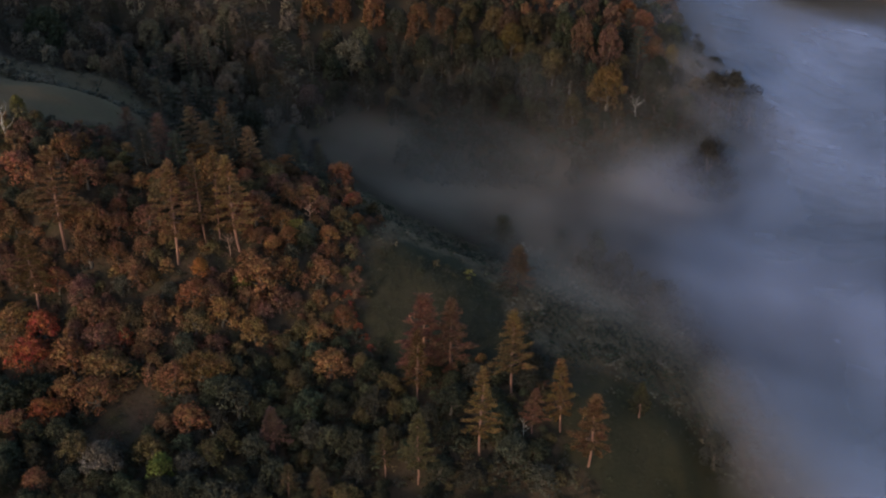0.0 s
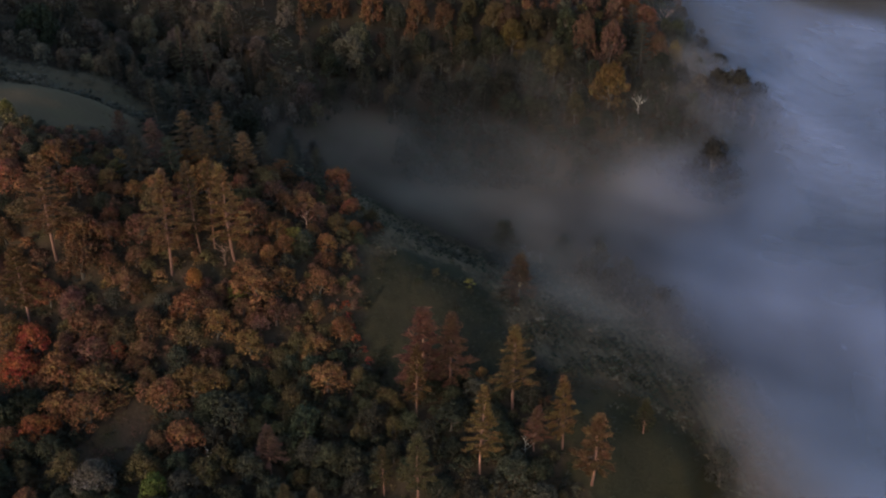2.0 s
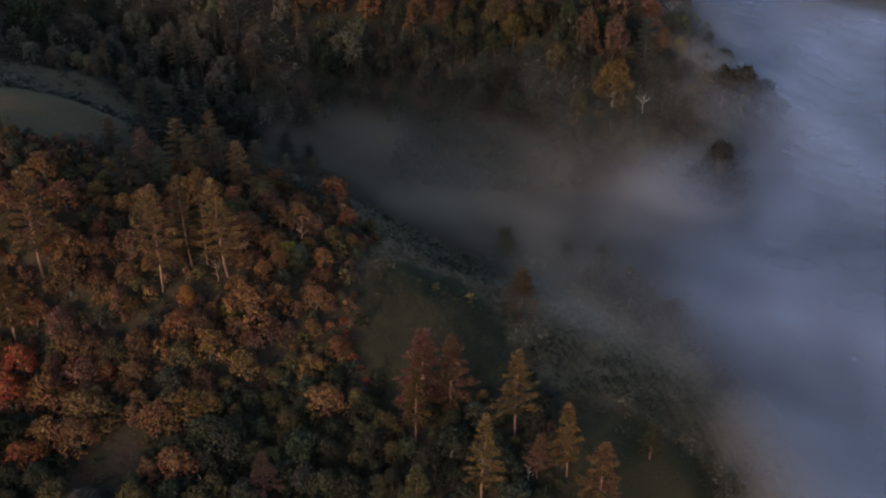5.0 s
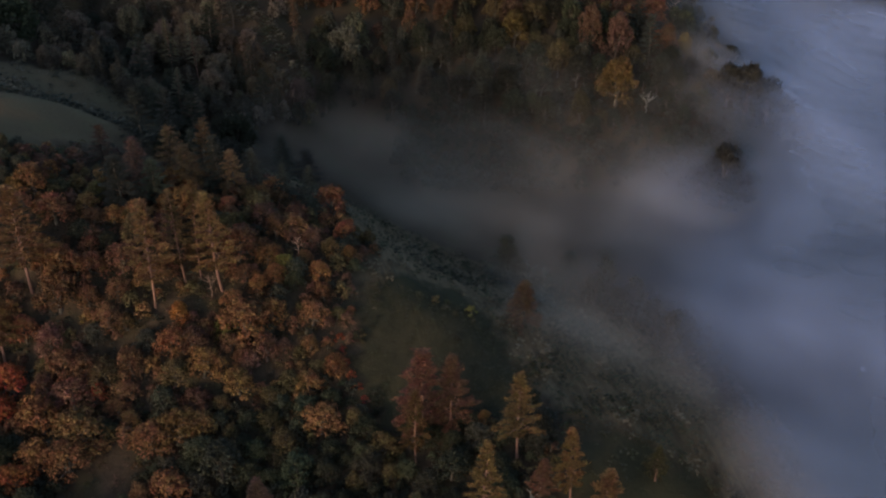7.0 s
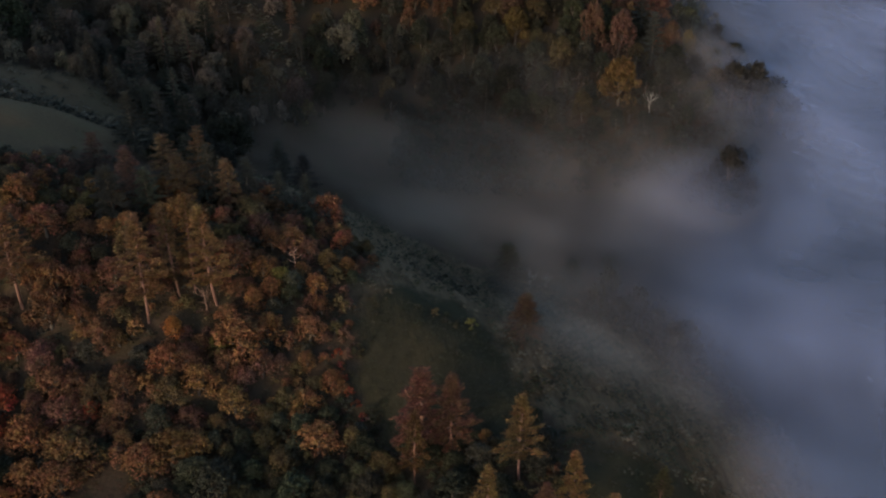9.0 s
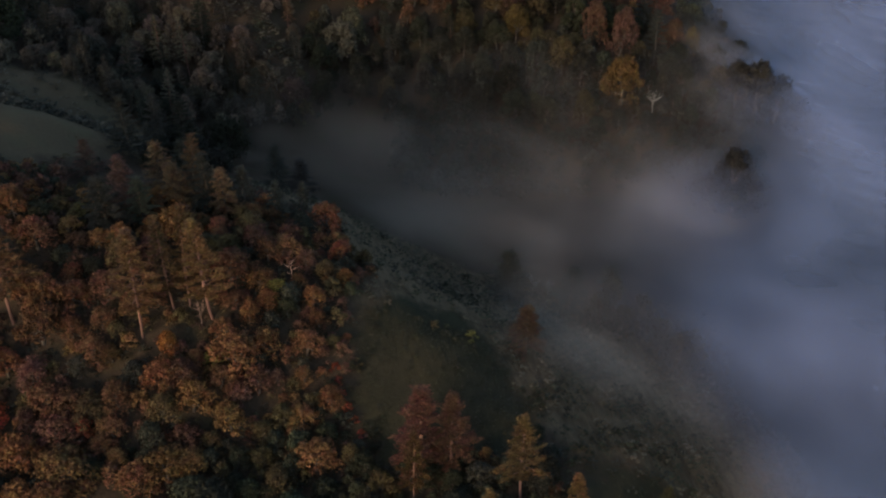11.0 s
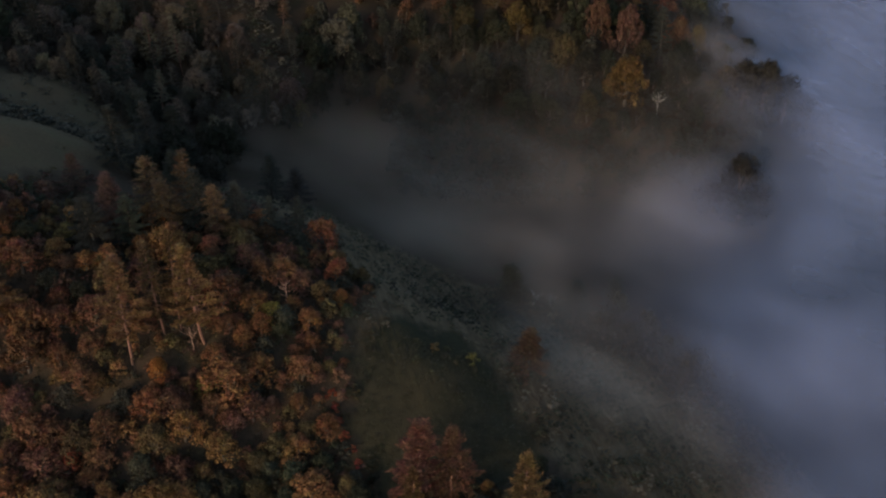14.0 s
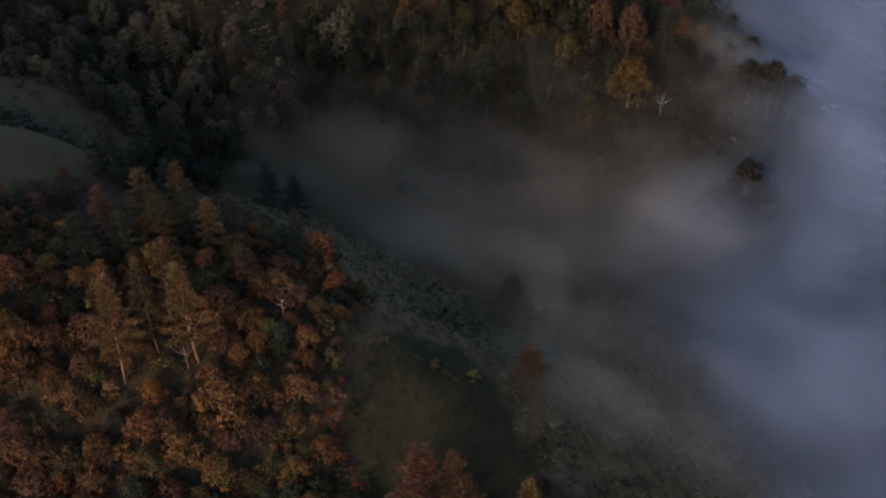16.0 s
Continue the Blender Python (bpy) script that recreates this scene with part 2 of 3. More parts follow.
KNOLL_BRUSH = [(-150, 262), (-118, 252), (-90, 251), (-78, 246), (-68, 250), (-76, 262), (-90, 267), (-112, 270), (-150, 276)]
UPPER_SPUR = [(-88, 366), (-68, 360), (-52, 342), (-42, 322), (-49, 316), (-63, 334), (-80, 352)]
SLOPE_FOOT = [(20, 158), (34, 157), (58, 152), (66, 126), (40, 124), (30, 134), (24, 146)]
BARE_PATCH = [(-64, 141), (-56, 139), (-53, 146), (-55, 153), (-60, 156), (-65, 150)]
CLEARINGS = [SCREE, HOLLOW, MEADOW, SLOPE_FOOT, BARE_PATCH]


def part(name, mesh, mat, parent, label=""):
    ob = new(name, mesh)
    if not mesh.materials:
        mesh.materials.append(mat)
    ob.parent = parent
    return tagged(ob, label)


def mesh_of(name, verts, faces, smooth=False):
    me = bpy.data.meshes.new(name)
    me.from_pydata([tuple(v) for v in verts], [], faces)
    if smooth:
        me.polygons.foreach_set("use_smooth", [True] * len(faces))
    me.update()
    return me


def build_ground():
    def axis(a, b, step, far):
        line = list(np.arange(a, b + 0.01, step))
        low, high, grow = a, b, step
        while high < far:
            grow *= 1.35
            low, high = low - grow, high + grow
            line = [low] + line + [high]
        return np.array(line)
    xs, ys = axis(-170, 150, 1.6, 2600), axis(110, 430, 1.6, 2600)
    gx, gy = np.meshgrid(xs, ys)
    z = land(gx, gy)
    verts, cover = [], []
    for j, y in enumerate(ys):
        for i, x in enumerate(xs):
            near = -180 < x < 160 and 100 < y < 440
            verts.append((x, y, z[j, i] + (rough(x, y) if near else 0)))
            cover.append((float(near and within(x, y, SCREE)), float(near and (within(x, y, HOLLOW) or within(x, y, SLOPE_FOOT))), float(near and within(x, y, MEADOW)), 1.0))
    cover = np.array(cover).reshape(len(ys), len(xs), 4)
    for _ in range(18):
        cover[1:-1, 1:-1] = (cover[1:-1, 1:-1] * 2 + cover[:-2, 1:-1] + cover[2:, 1:-1] + cover[1:-1, :-2] + cover[1:-1, 2:]) / 6
    cover = cover.reshape(-1, 4).tolist()
    w = len(xs)
    faces = [(j * w + i, j * w + i + 1, (j + 1) * w + i + 1, (j + 1) * w + i) for j in range(len(ys) - 1) for i in range(w - 1)]
    me = mesh_of("ground", verts, faces, True)
    layer = me.color_attributes.new("cover", "FLOAT_COLOR", "POINT")
    layer.data.foreach_set("color", [c for row in cover for c in row])
    me.materials.append(SOIL)
    return tagged(new("ground", me), "steep autumn hillside of leaf litter, scree and dull grass", "ground", kind="structure")


build_ground()


# ---- fog: a few thin uneven sheets over the valley, thicker towards the open side ----
def smooth(a, b, v):
    t = np.clip((v - a) / (b - a), 0, 1)
    return t * t * (3 - 2 * t)


FOG_LEVELS = [(9.5, 0.26, 0.125), (6.0, 0.32, 0.125), (2.5, 0.36, 0.11), (-1.5, 0.42, 0.09), (-6.0, 0.5, 0.09), (-11.0, 0.65, 0.11), (-17.0, 0.8, 0.16)]


def build_fog():
    xs = np.concatenate([np.arange(-64, 170, 3.5), np.array([175, 190, 215, 250, 300, 380, 500, 700, 1000, 1500])])
    ys = np.concatenate([np.array([-600, -300, -150, -60, 0, 40, 75, 100]), np.arange(112, 430, 3.5), np.array([440, 460, 490, 530, 590, 680, 820, 1000, 1300, 1700])])
    gx, gy = np.meshgrid(xs, ys)
    base = land(gx, gy)
    verts, faces, thickness, chill = [], [], [], []
    for k, (level, strength, thin) in enumerate(FOG_LEVELS):
        wave = np.array([[1.3 * noise.noise(Vector((x * 0.02, y * 0.02, 0.22 * k))) + 0.12 * noise.noise(Vector((x * 0.07, y * 0.07, 0.25 * k + 40))) for x in xs] for y in ys])
        z = level + wave + 16 * smooth(308, 412, gy) * smooth(46, 88, gx) + (5.5 if k < 2 else 1.0) * np.exp(-((gx - 103) ** 2 + (gy - 312) ** 2) / 500)
        # the open valley to the right holds the bank; the side valley holds a thin veil
        # the upper sheets creep a little way up the slopes
        if k < 3:
            hug = base + 5.2 - 1.2 * k + 0.3 * wave + (6.0 - 1.6 * k) * smooth(282, 306, gy)
            z = 0.5 * (z + hug + np.sqrt((z - hug) ** 2 + 9.0))
        far = smooth(300, 336, gy)
        edge = np.interp(gy, (125, 140, 158, 172, 190, 211, 230, 245, 262, 285, 310), (51, 48, 42, 31, 18, 0, -16, -26, -18, 26, 48))
        full = np.interp(gy, (125, 140, 158, 172, 190, 211, 230, 245, 262, 285, 310), (76, 75, 76, 77, 82, 92, 116, 147, 152, 150, 132))
        bank = smooth(0, 1, (gx - edge) / (full - edge)) ** 1.1 * (1 - far) + far * smooth(62, 116, gx)
        bank = bank * (1 - 0.9 * smooth(368, 398, gy) * smooth(118, 150, gx))
        veil = np.interp(gx, (-78, -50, -20, 12, 45), (0, 0.2, 0.32, 0.6, 0.68)) * smooth(0, 1, (gy - 206 - 36 * (1 - smooth(-40, -8, gx))) / 38) * (1 - 0.35 * smooth(0, 45, gx) * smooth(262, 288, gy)) * (1 - 0.45 * smooth(284, 306, gy)) * (1 - smooth(304, 340, gy))
        creep = 1.3 * smooth(172, 222, gx + np.minimum(gy, 225)) * smooth(2, 38, gx) * (1 - smooth(235, 275, gy)) * smooth(150, 188, gy)
        lift = smooth(1.2, 6.0, z - base)
        # thinner round the sunken clump of trees and the lone tree
        gap = (1 - 0.32 * np.exp(-((gx - 41) ** 2 + (gy - 211) ** 2 * 0.6) / 300)) * (1 - 0.55 * np.exp(-((gx - 78) ** 2 + (gy - 262) ** 2) / 170))
        d = gap * np.maximum(np.minimum(0.9, strength * (1.0 - 0.64 * smooth(146, 176, gy) + 0.64 * smooth(200, 254, gy))) * bank, thin * np.maximum(veil, creep)) * lift
        first = len(verts)
        number = -np.ones(gx.shape, int)
        keep = d > 0.012
        grown = keep.copy()
        grown[1:] |= keep[:-1]
        grown[:-1] |= keep[1:]
        grown[:, 1:] |= grown[:, :-1].copy()
        grown[:, :-1] |= grown[:, 1:].copy()
        for j, i in zip(*np.nonzero(grown)):
            number[j, i] = len(verts)
            verts.append((gx[j, i], gy[j, i], z[j, i]))
            thickness.append(float(d[j, i]))
            # share of the painted skylight blue, following the bank
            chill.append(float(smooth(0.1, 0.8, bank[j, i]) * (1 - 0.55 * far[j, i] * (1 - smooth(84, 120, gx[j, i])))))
        for j in range(len(ys) - 1):
            for i in range(len(xs) - 1):
                quad = (number[j, i], number[j, i + 1], number[j + 1, i + 1], number[j + 1, i])
                if min(quad) >= 0:
                    faces.append(tuple(int(q) for q in quad))
    me = mesh_of("fog_bank", verts, faces, True)
    layer = me.attributes.new("thickness", "FLOAT", "POINT")
    layer.data.foreach_set("value", thickness)
    layer = me.attributes.new("chill", "FLOAT", "POINT")
    layer.data.foreach_set("value", chill)
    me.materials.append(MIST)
    return tagged(new("fog_bank", me), "blue-grey morning fog lying over the valley", "fog", kind="stuff")


build_fog()


# ---- tree meshes, a few of each kind, shared by all trees of that kind ----
def tube(verts, faces, points, radii, sides=6):
    first = len(verts)
    for k, (p, r) in enumerate(zip(points, radii)):
        way = (points[min(k + 1, len(points) - 1)] - points[max(k - 1, 0)]).normalized()
        side = way.orthogonal().normalized()
        up = way.cross(side)
        for s in range(sides):
            a = 2 * math.pi * s / sides
            verts.append(p + r * (math.cos(a) * side + math.sin(a) * up))
    for k in range(len(points) - 1):
        for s in range(sides):
            a, b = first + k * sides + s, first + k * sides + (s + 1) % sides
            faces.append((a, b, b + sides, a + sides))
    faces.append(tuple(first + (len(points) - 1) * sides + s for s in range(sides)))


def spray(verts, faces, p, normal, size, rng, narrow=0.6):
    """One small bent spray of leaves: two triangles folded along the middle."""
    n = Vector(normal) + Vector((rng.uniform(-1, 1), rng.uniform(-1, 1), rng.uniform(-1, 1))) * 0.65
    if n.length < 0.05:
        n = Vector((0, 0, 1))
    n.normalize()
    a = n.orthogonal().normalized()
    turn = rng.uniform(0, 6.28)
    a, b = math.cos(turn) * a + math.sin(turn) * n.cross(a), -math.sin(turn) * a + math.cos(turn) * n.cross(a)
    fold = n * size * 0.22
    i = len(verts)
    verts += [p - a * size * 0.5, p + b * size * narrow * 0.5 - fold, p + a * size * 0.5, p - b * size * narrow * 0.5 - fold]
    faces += [(i, i + 1, i + 2), (i, i + 2, i + 3)]


def needles(verts, faces, p, way, size, rng):
    """A thin flat brush of needles along way."""
    a = (Vector(way) + Vector((rng.gauss(0, 0.35), rng.gauss(0, 0.35), rng.gauss(0.1, 0.3)))).normalized()
    b = a.cross(Vector((rng.gauss(0, 0.5), rng.gauss(0, 0.5), 1))).normalized()
    i = len(verts)
    verts += [p - a * size * 0.35, p + b * size * 0.16, p + a * size * 0.65, p - b * size * 0.16]
    faces += [(i, i + 1, i + 2), (i, i + 2, i + 3)]


def oak_meshes(seed, lobes=22, leaves=44, tall=1.0, size=1.0):
    """A broadleaf tree of unit crown radius and a height of 1.78: trunk with limbs, and a lobed crown reaching low."""
    rng = random.Random(seed)
    tv, tf, cv, cf = [], [], [], []
    lean = Vector((rng.uniform(-0.12, 0.12), rng.uniform(-0.12, 0.12), 0))
    fork = Vector((0, 0, 0.42)) + lean
    tube(tv, tf, [Vector((0, 0, -0.3)), Vector((0, 0, 0.1)) + lean * 0.2, fork, fork + Vector((0, 0, 0.5))], [0.12, 0.08, 0.065, 0.03])
    for k in range(lobes):
        a = 2.4 * k + rng.uniform(-0.4, 0.4)
        f = (k + 0.5) / lobes
        reach = 0.76 * f ** 0.45 * rng.uniform(0.75, 1.1) * (1 + 0.6 * noise.noise(Vector((1.3 * math.cos(a), 1.3 * math.sin(a), seed * 1.7))))
        z = 1.5 - 1.2 * f ** 1.5 * tall * rng.uniform(0.75, 1.1) + rng.uniform(-0.09, 0.09)
        c = Vector((reach * math.cos(a), reach * math.sin(a), z)) + lean
        r = rng.uniform(0.2, 0.42)
        mid = fork.lerp(c, 0.55) + Vector((0, 0, -0.06))
        if k % 3 == 0:
            tube(tv, tf, [fork, mid, c], [0.045, 0.028, 0.01], 4)
        for n in range(leaves):
            way = Vector((rng.gauss(0, 1), rng.gauss(0, 1), rng.gauss(0.3, 1))).normalized()
            if way.z < -0.7:
                way.z *= -1
            far = r * rng.uniform(0.7, 1.1) * (1 + 0.3 * noise.noise(way * 2.2 + Vector((seed, k, 0))))
            p = c + Vector((way.x * far, way.y * far, way.z * far * 0.85))
            spray(cv, cf, p, way, size * rng.uniform(0.1, 0.19), rng, 0.7)
    return mesh_of("oak_trunk", tv, tf, True), mesh_of("oak_crown", cv, cf)


def pine_meshes(seed, bare=0.3, branches=60, narrow=False, thin=1.0):
    """A pine of unit height: straight trunk, whorls of drooping branches with needle tufts. Crown radius is 0.17."""
    rng = random.Random(seed)
    tv, tf, cv, cf = [], [], [], []
    bend = Vector((rng.uniform(-0.012, 0.012), rng.uniform(-0.012, 0.012), 0))
    axis = [bend * math.sin(k * 0.9) + Vector((0, 0, h)) for k, h in enumerate((-0.04, 0.1, 0.3, 0.5, 0.7, 0.86, 0.985))]
    tube(tv, tf, axis, [0.0115, 0.0095, 0.0082, 0.007, 0.0052, 0.0032, 0.001], 7)
    for k in range(branches):
        f = (k + rng.uniform(0, 0.9)) / branches
        h = bare + (0.985 - bare) * f
        if narrow:
            reach = 0.17 * (1 - f) ** 0.85 * rng.uniform(0.8, 1.1) + 0.012
        else:
            reach = 0.18 * ((f / 0.14) ** 0.5 if f < 0.14 else ((1 - f) / 0.86) ** 1.1) * rng.uniform(0.5, 1.2) + 0.01
        a = 2.399 * k + rng.uniform(-0.35, 0.35)
        rise = (-0.30 + 0.75 * f) * reach + rng.uniform(-0.012, 0.012)
        start = Vector((0, 0, h))
        tip = start + Vector((math.cos(a) * reach, math.sin(a) * reach, rise))
        mid = start.lerp(tip, 0.55) + Vector((0, 0, 0.008 - 0.05 * reach))
        tube(tv, tf, [start, mid, tip], [0.0032, 0.0022, 0.0008], 3)
        hold = 0.2 if narrow else 0.42
        tufts = max(3, int(thin * (15 + 175 * reach)))
        for n in range(tufts):
            s = hold + (1 - hold) * ((n + rng.random()) / tufts) ** 0.8
            p = (start.lerp(mid, s / 0.55) if s < 0.55 else mid.lerp(tip, (s - 0.55) / 0.45))
            p = p + Vector((rng.gauss(0, 0.012), rng.gauss(0, 0.012), rng.gauss(0.001, 0.004)))
            turn = a + rng.choice((-0.9, -0.5, 0, 0.5, 0.9))
            for q in range(2):
                needles(cv, cf, p, (math.cos(turn), math.sin(turn), 0.12), rng.uniform(0.022, 0.041), rng)
    return mesh_of("pine_trunk", tv, tf, True), mesh_of("pine_crown", cv, cf)


def snag_mesh(seed, limbs=9, twigs=4):
    """A bare dead tree of unit height."""
    rng = random.Random(seed)
    tv, tf = [], []
    axis = [Vector((0, 0, -0.08))]
    for k in range(6):
        axis.append(axis[-1] + Vector((rng.uniform(-0.05, 0.05), rng.uniform(-0.05, 0.05), 0.18)))
    tube(tv, tf, axis, [0.024, 0.02, 0.017, 0.014, 0.011, 0.007, 0.003], 6)
    for k in range(limbs):
        f = rng.uniform(0.35, 0.95)
        i = min(5, int(f * 6))
        start = axis[i].lerp(axis[i + 1], f * 6 - i)
        a = 2.4 * k + rng.uniform(-0.5, 0.5)
        long = rng.uniform(0.18, 0.42) * (1.25 - f * 0.6)
        mid = start + Vector((math.cos(a) * long * 0.6, math.sin(a) * long * 0.6, long * 0.35))
        tip = mid + Vector((math.cos(a + 0.4) * long * 0.4, math.sin(a + 0.4) * long * 0.4, long * 0.5))
        tube(tv, tf, [start, mid, tip], [0.0095, 0.0065, 0.002], 4)
        for q in range(twigs):
            s = rng.uniform(0.2, 0.9)
            b = a + rng.uniform(-1.2, 1.2)
            p = start.lerp(mid, s) if q % 2 else mid.lerp(tip, s)
            tube(tv, tf, [p, p + Vector((math.cos(b) * long * 0.35, math.sin(b) * long * 0.35, long * 0.3))], [0.0045, 0.0015], 3)
    return mesh_of("dead_wood", tv, tf, True)


OAKS = [oak_meshes(s, 28, 50, 1.08, 0.88) for s in range(7)]
TALL_OAKS = [oak_meshes(40 + s, 24, 60, 1.15, 1.1) for s in range(5)]
SHRUBS = [oak_meshes(80 + s, 9, 34, 1.35, 1.5) for s in range(4)]
FOG_CROWNS = [oak_meshes(110 + s, 22, 36, 1.28, 1.3) for s in range(4)]
TUFTS = [oak_meshes(70 + s, 4, 7, 1.3, 3.0) for s in range(6)]
LOW_BRUSH = [oak_meshes(90 + s, 5, 11, 1.4, 2.6) for s in range(5)]
DISTANT = [oak_meshes(120 + s, 15, 34, 1.15, 1.3) for s in range(6)]
DISTANT_CONIFERS = [pine_meshes(60 + s, 0.06, 36, True, 0.65) for s in range(3)]
PINES = [pine_meshes(s, bare, 64, False, 1.3) for s, bare in ((1, 0.3), (2, 0.25), (3, 0.33), (4, 0.27), (5, 0.3))]
FULL_PINES = [pine_meshes(s, 0.1, 68, False, 1.4) for s in (11, 12)]
CONIFERS = [pine_meshes(20 + s, 0.08, 60, True, 0.95) for s in range(4)]
SNAGS = [snag_mesh(s, limbs, twigs) for s, limbs, twigs in ((1, 10, 4), (2, 12, 5), (3, 8, 3))]
THICKET = snag_mesh(9, 26, 9)

taken, filed, cells = [], [], {}
picker = random.Random(5)


def stand(name, meshes, bark_mat, leaf_mat, x, y, sx, sz, tint, words, category, group, dimming=1.0):
    """One tree: an empty at its foot that carries its trunk with its limbs, and its crown."""
    root = new(name)
    root.empty_display_size = 0.3
    trunk, crown = meshes
    z = ground(x, y)
    root.matrix_world = pose(x, y, z, picker.uniform(-3, 3), picker.uniform(-3, 3), picker.uniform(0, 360)) @ Matrix.Diagonal((sx * picker.uniform(0.84, 1.26), sx * picker.uniform(0.84, 1.26), sz * picker.uniform(0.94, 1.08), 1))
    part("trunk", trunk, bark_mat, root)
    leaf = part("crown", crown, leaf_mat, root)
    wobble = dimming * picker.uniform(0.66, 1.24)
    leaf.color = (*(min(1, c * wobble * picker.uniform(0.93, 1.07)) for c in TINTS[tint]), 1)
    taken.append((x, y, sx if name != "pine_tree" else 1.6))
    return tagged(root, words, category, group)


def oak(x, y, h, r, tint):
    stand("oak_tree", picker.choice(OAKS), OAK_BARK, LEAVES, x, y, 1.12 * r, h / 1.78, tint, "broad rounded oak with " + WORDS[tint] + " on the hillside", "tree", "hillside oaks")
    taken[-1] = (x, y, 0.9 * r)


def tall_oak(x, y, h, r, tint):
    # sunlight toned down in the leaf tint, more so at x >= 0
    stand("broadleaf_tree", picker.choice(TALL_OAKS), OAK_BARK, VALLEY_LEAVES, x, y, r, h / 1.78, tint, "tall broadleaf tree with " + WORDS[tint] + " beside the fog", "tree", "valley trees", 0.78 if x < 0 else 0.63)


def fog_oak(x, y, h, r, tint):
    stand("broadleaf_tree", picker.choice(FOG_CROWNS), OAK_BARK, VALLEY_LEAVES, x, y, r, h / 1.78, tint, "round-crowned tree with " + WORDS[tint] + " standing in the fog", "tree", "valley trees", 0.84)


def pine(x, y, h, r, tint):
    stand("pine_tree", picker.choice(PINES), PINE_BARK, NEEDLES, x, y, r / 0.195, h, tint, "tall pine with a bare reddish trunk and " + WORDS[tint], "pine tree", "pines")
    taken[-1] = (x, y, 2.8)
    if x < -40 and y < 200:
        taken.extend([(x + 0.8, y - 4.5, 1.6), (x + 1.6, y - 8.5, 1.1)])


def full_pine(x, y, h, r, tint):
    stand("pine_tree", picker.choice(FULL_PINES), PINE_BARK, NEEDLES, x, y, r / 0.17, h, tint, "broad full-crowned pine with " + WORDS[tint], "pine tree", "pines")
    taken[-1] = (x, y, 2.8)


def conifer(x, y, h, r, tint):
    stand("conifer_tree", picker.choice(CONIFERS), OAK_BARK, NEEDLES, x, y, r / 0.17, h, tint, "narrow pointed conifer with " + WORDS[tint], "conifer", "conifers")
    taken[-1] = (x, y, 1.8)


def shrub(x, y, h, r, tint):
    stand("shrub", picker.choice(SHRUBS), OAK_BARK, LEAVES, x, y, r, h / 1.78, tint, "low shrub with " + WORDS[tint] + " among the oaks", "shrub", "shrubs")


def snag(x, y, h, look_of):
    mat = {"white": DEAD_WOOD, "pale": PINK_WOOD, "pink": PINK_WOOD, "grey": GREY_TWIGS}[look_of]
    me = (THICKET if look_of == "grey" else picker.choice(SNAGS)).copy()
    me.materials.append(mat)
    ob = new("dead_tree", me)
    wide = 1.5 * h if look_of == "grey" else h
    ob.matrix_world = pose(x, y, ground(x, y), picker.uniform(-6, 6), picker.uniform(-6, 6), picker.uniform(0, 360)) @ Matrix.Diagonal((wide, wide, h, 1))
    taken.append((x, y, 1.0))
    words = {"white": "bleached white leafless dead tree", "pale": "pale dead tree with broken limbs", "pink": "leafless tree with pinkish branches", "grey": "bushy leafless tree of grey twigs"}[look_of]
    tagged(ob, words + " on the slope", "dead tree", "dead trees")


# ---- pines and conifers ----
pine(-55.6, 178.6, 23, 4.7, "olive_rust")
pine(-50.7, 184.1, 22, 3.6, "olive_rust")
pine(-47.9, 185.3, 20, 3.2, "olive_rust")
pine(-43.6, 183.6, 21, 5.0, "olive_rust")
pine(-78.3, 177.7, 22, 5.2, "olive_rust")
pine(-82.0, 168.0, 17, 4.6, "olive_rust")
pine(-4.9, 152.9, 15.5, 3.7, "bronze")
full_pine(-3.7, 159.5, 17.0, 5.4, "red")
full_pine(1.4, 159.0, 16, 4.2, "rust")
pine(6.7, 139.3, 19, 3.6, "bronze")
pine(13.1, 150.8, 19, 4.2, "bronze")
pine(21.8, 143.9, 16, 3.4, "bronze")
pine(26.7, 138.9, 17, 4.0, "bronze")
pine(-4.5, 135.3, 17, 3.6, "olive")
pine(-10.5, 137.4, 11, 2.2, "olive")
pine(-31.5, 143.0, 11, 3.6, "dark_rust")
pine(16.5, 142.9, 9.5, 2.4, "rust")
pine(-27.7, 132.6, 9, 2.6, "olive")
pine(-22.1, 133.1, 9, 2.8, "olive")
pine(37.9, 150.4, 8, 2.4, "olive")
conifer(-51.7, 213.2, 16.5, 4.3, "rust_green")
conifer(-59.1, 216.9, 14.3, 4.4, "rust_green")
conifer(-45.0, 209.6, 12.1, 4.3, "rust_green")
conifer(-64.5, 208.6, 13.2, 4.3, "dark_rust")
conifer(-59.7, 202.9, 11.0, 3.9, "green")
conifer(-76.4, 220.9, 9.9, 4.2, "dark_rust")
conifer(-48.4, 211.1, 13.2, 3.9, "dark")
conifer(-54.1, 208.6, 12.1, 4.3, "rust_green")
conifer(-65.5, 197.9, 12.1, 4.3, "dark")
conifer(-79.7, 184.4, 9.0, 3.0, "dark")
conifer(-41.5, 213.2, 9.9, 3.9, "dark")
conifer(-34.8, 211.4, 10.0, 2.6, "dark")
conifer(-30.1, 215.5, 9.0, 2.6, "dark")
conifer(16.6, 189.7, 11, 5.2, "rust")
pine(-86.5, 321.0, 19, 3.6, "slate")
pine(-79.5, 323.5, 20, 3.8, "slate")
conifer(-98.0, 289.1, 17.0, 2.6, "dark")
conifer(-85.3, 315.2, 14.0, 2.4, "dark")
conifer(-90.8, 284.8, 15.0, 2.4, "dark")
conifer(-16.8, 336.0, 12.0, 2.4, "dark")
conifer(-5.4, 339.4, 13.0, 2.4, "dark")
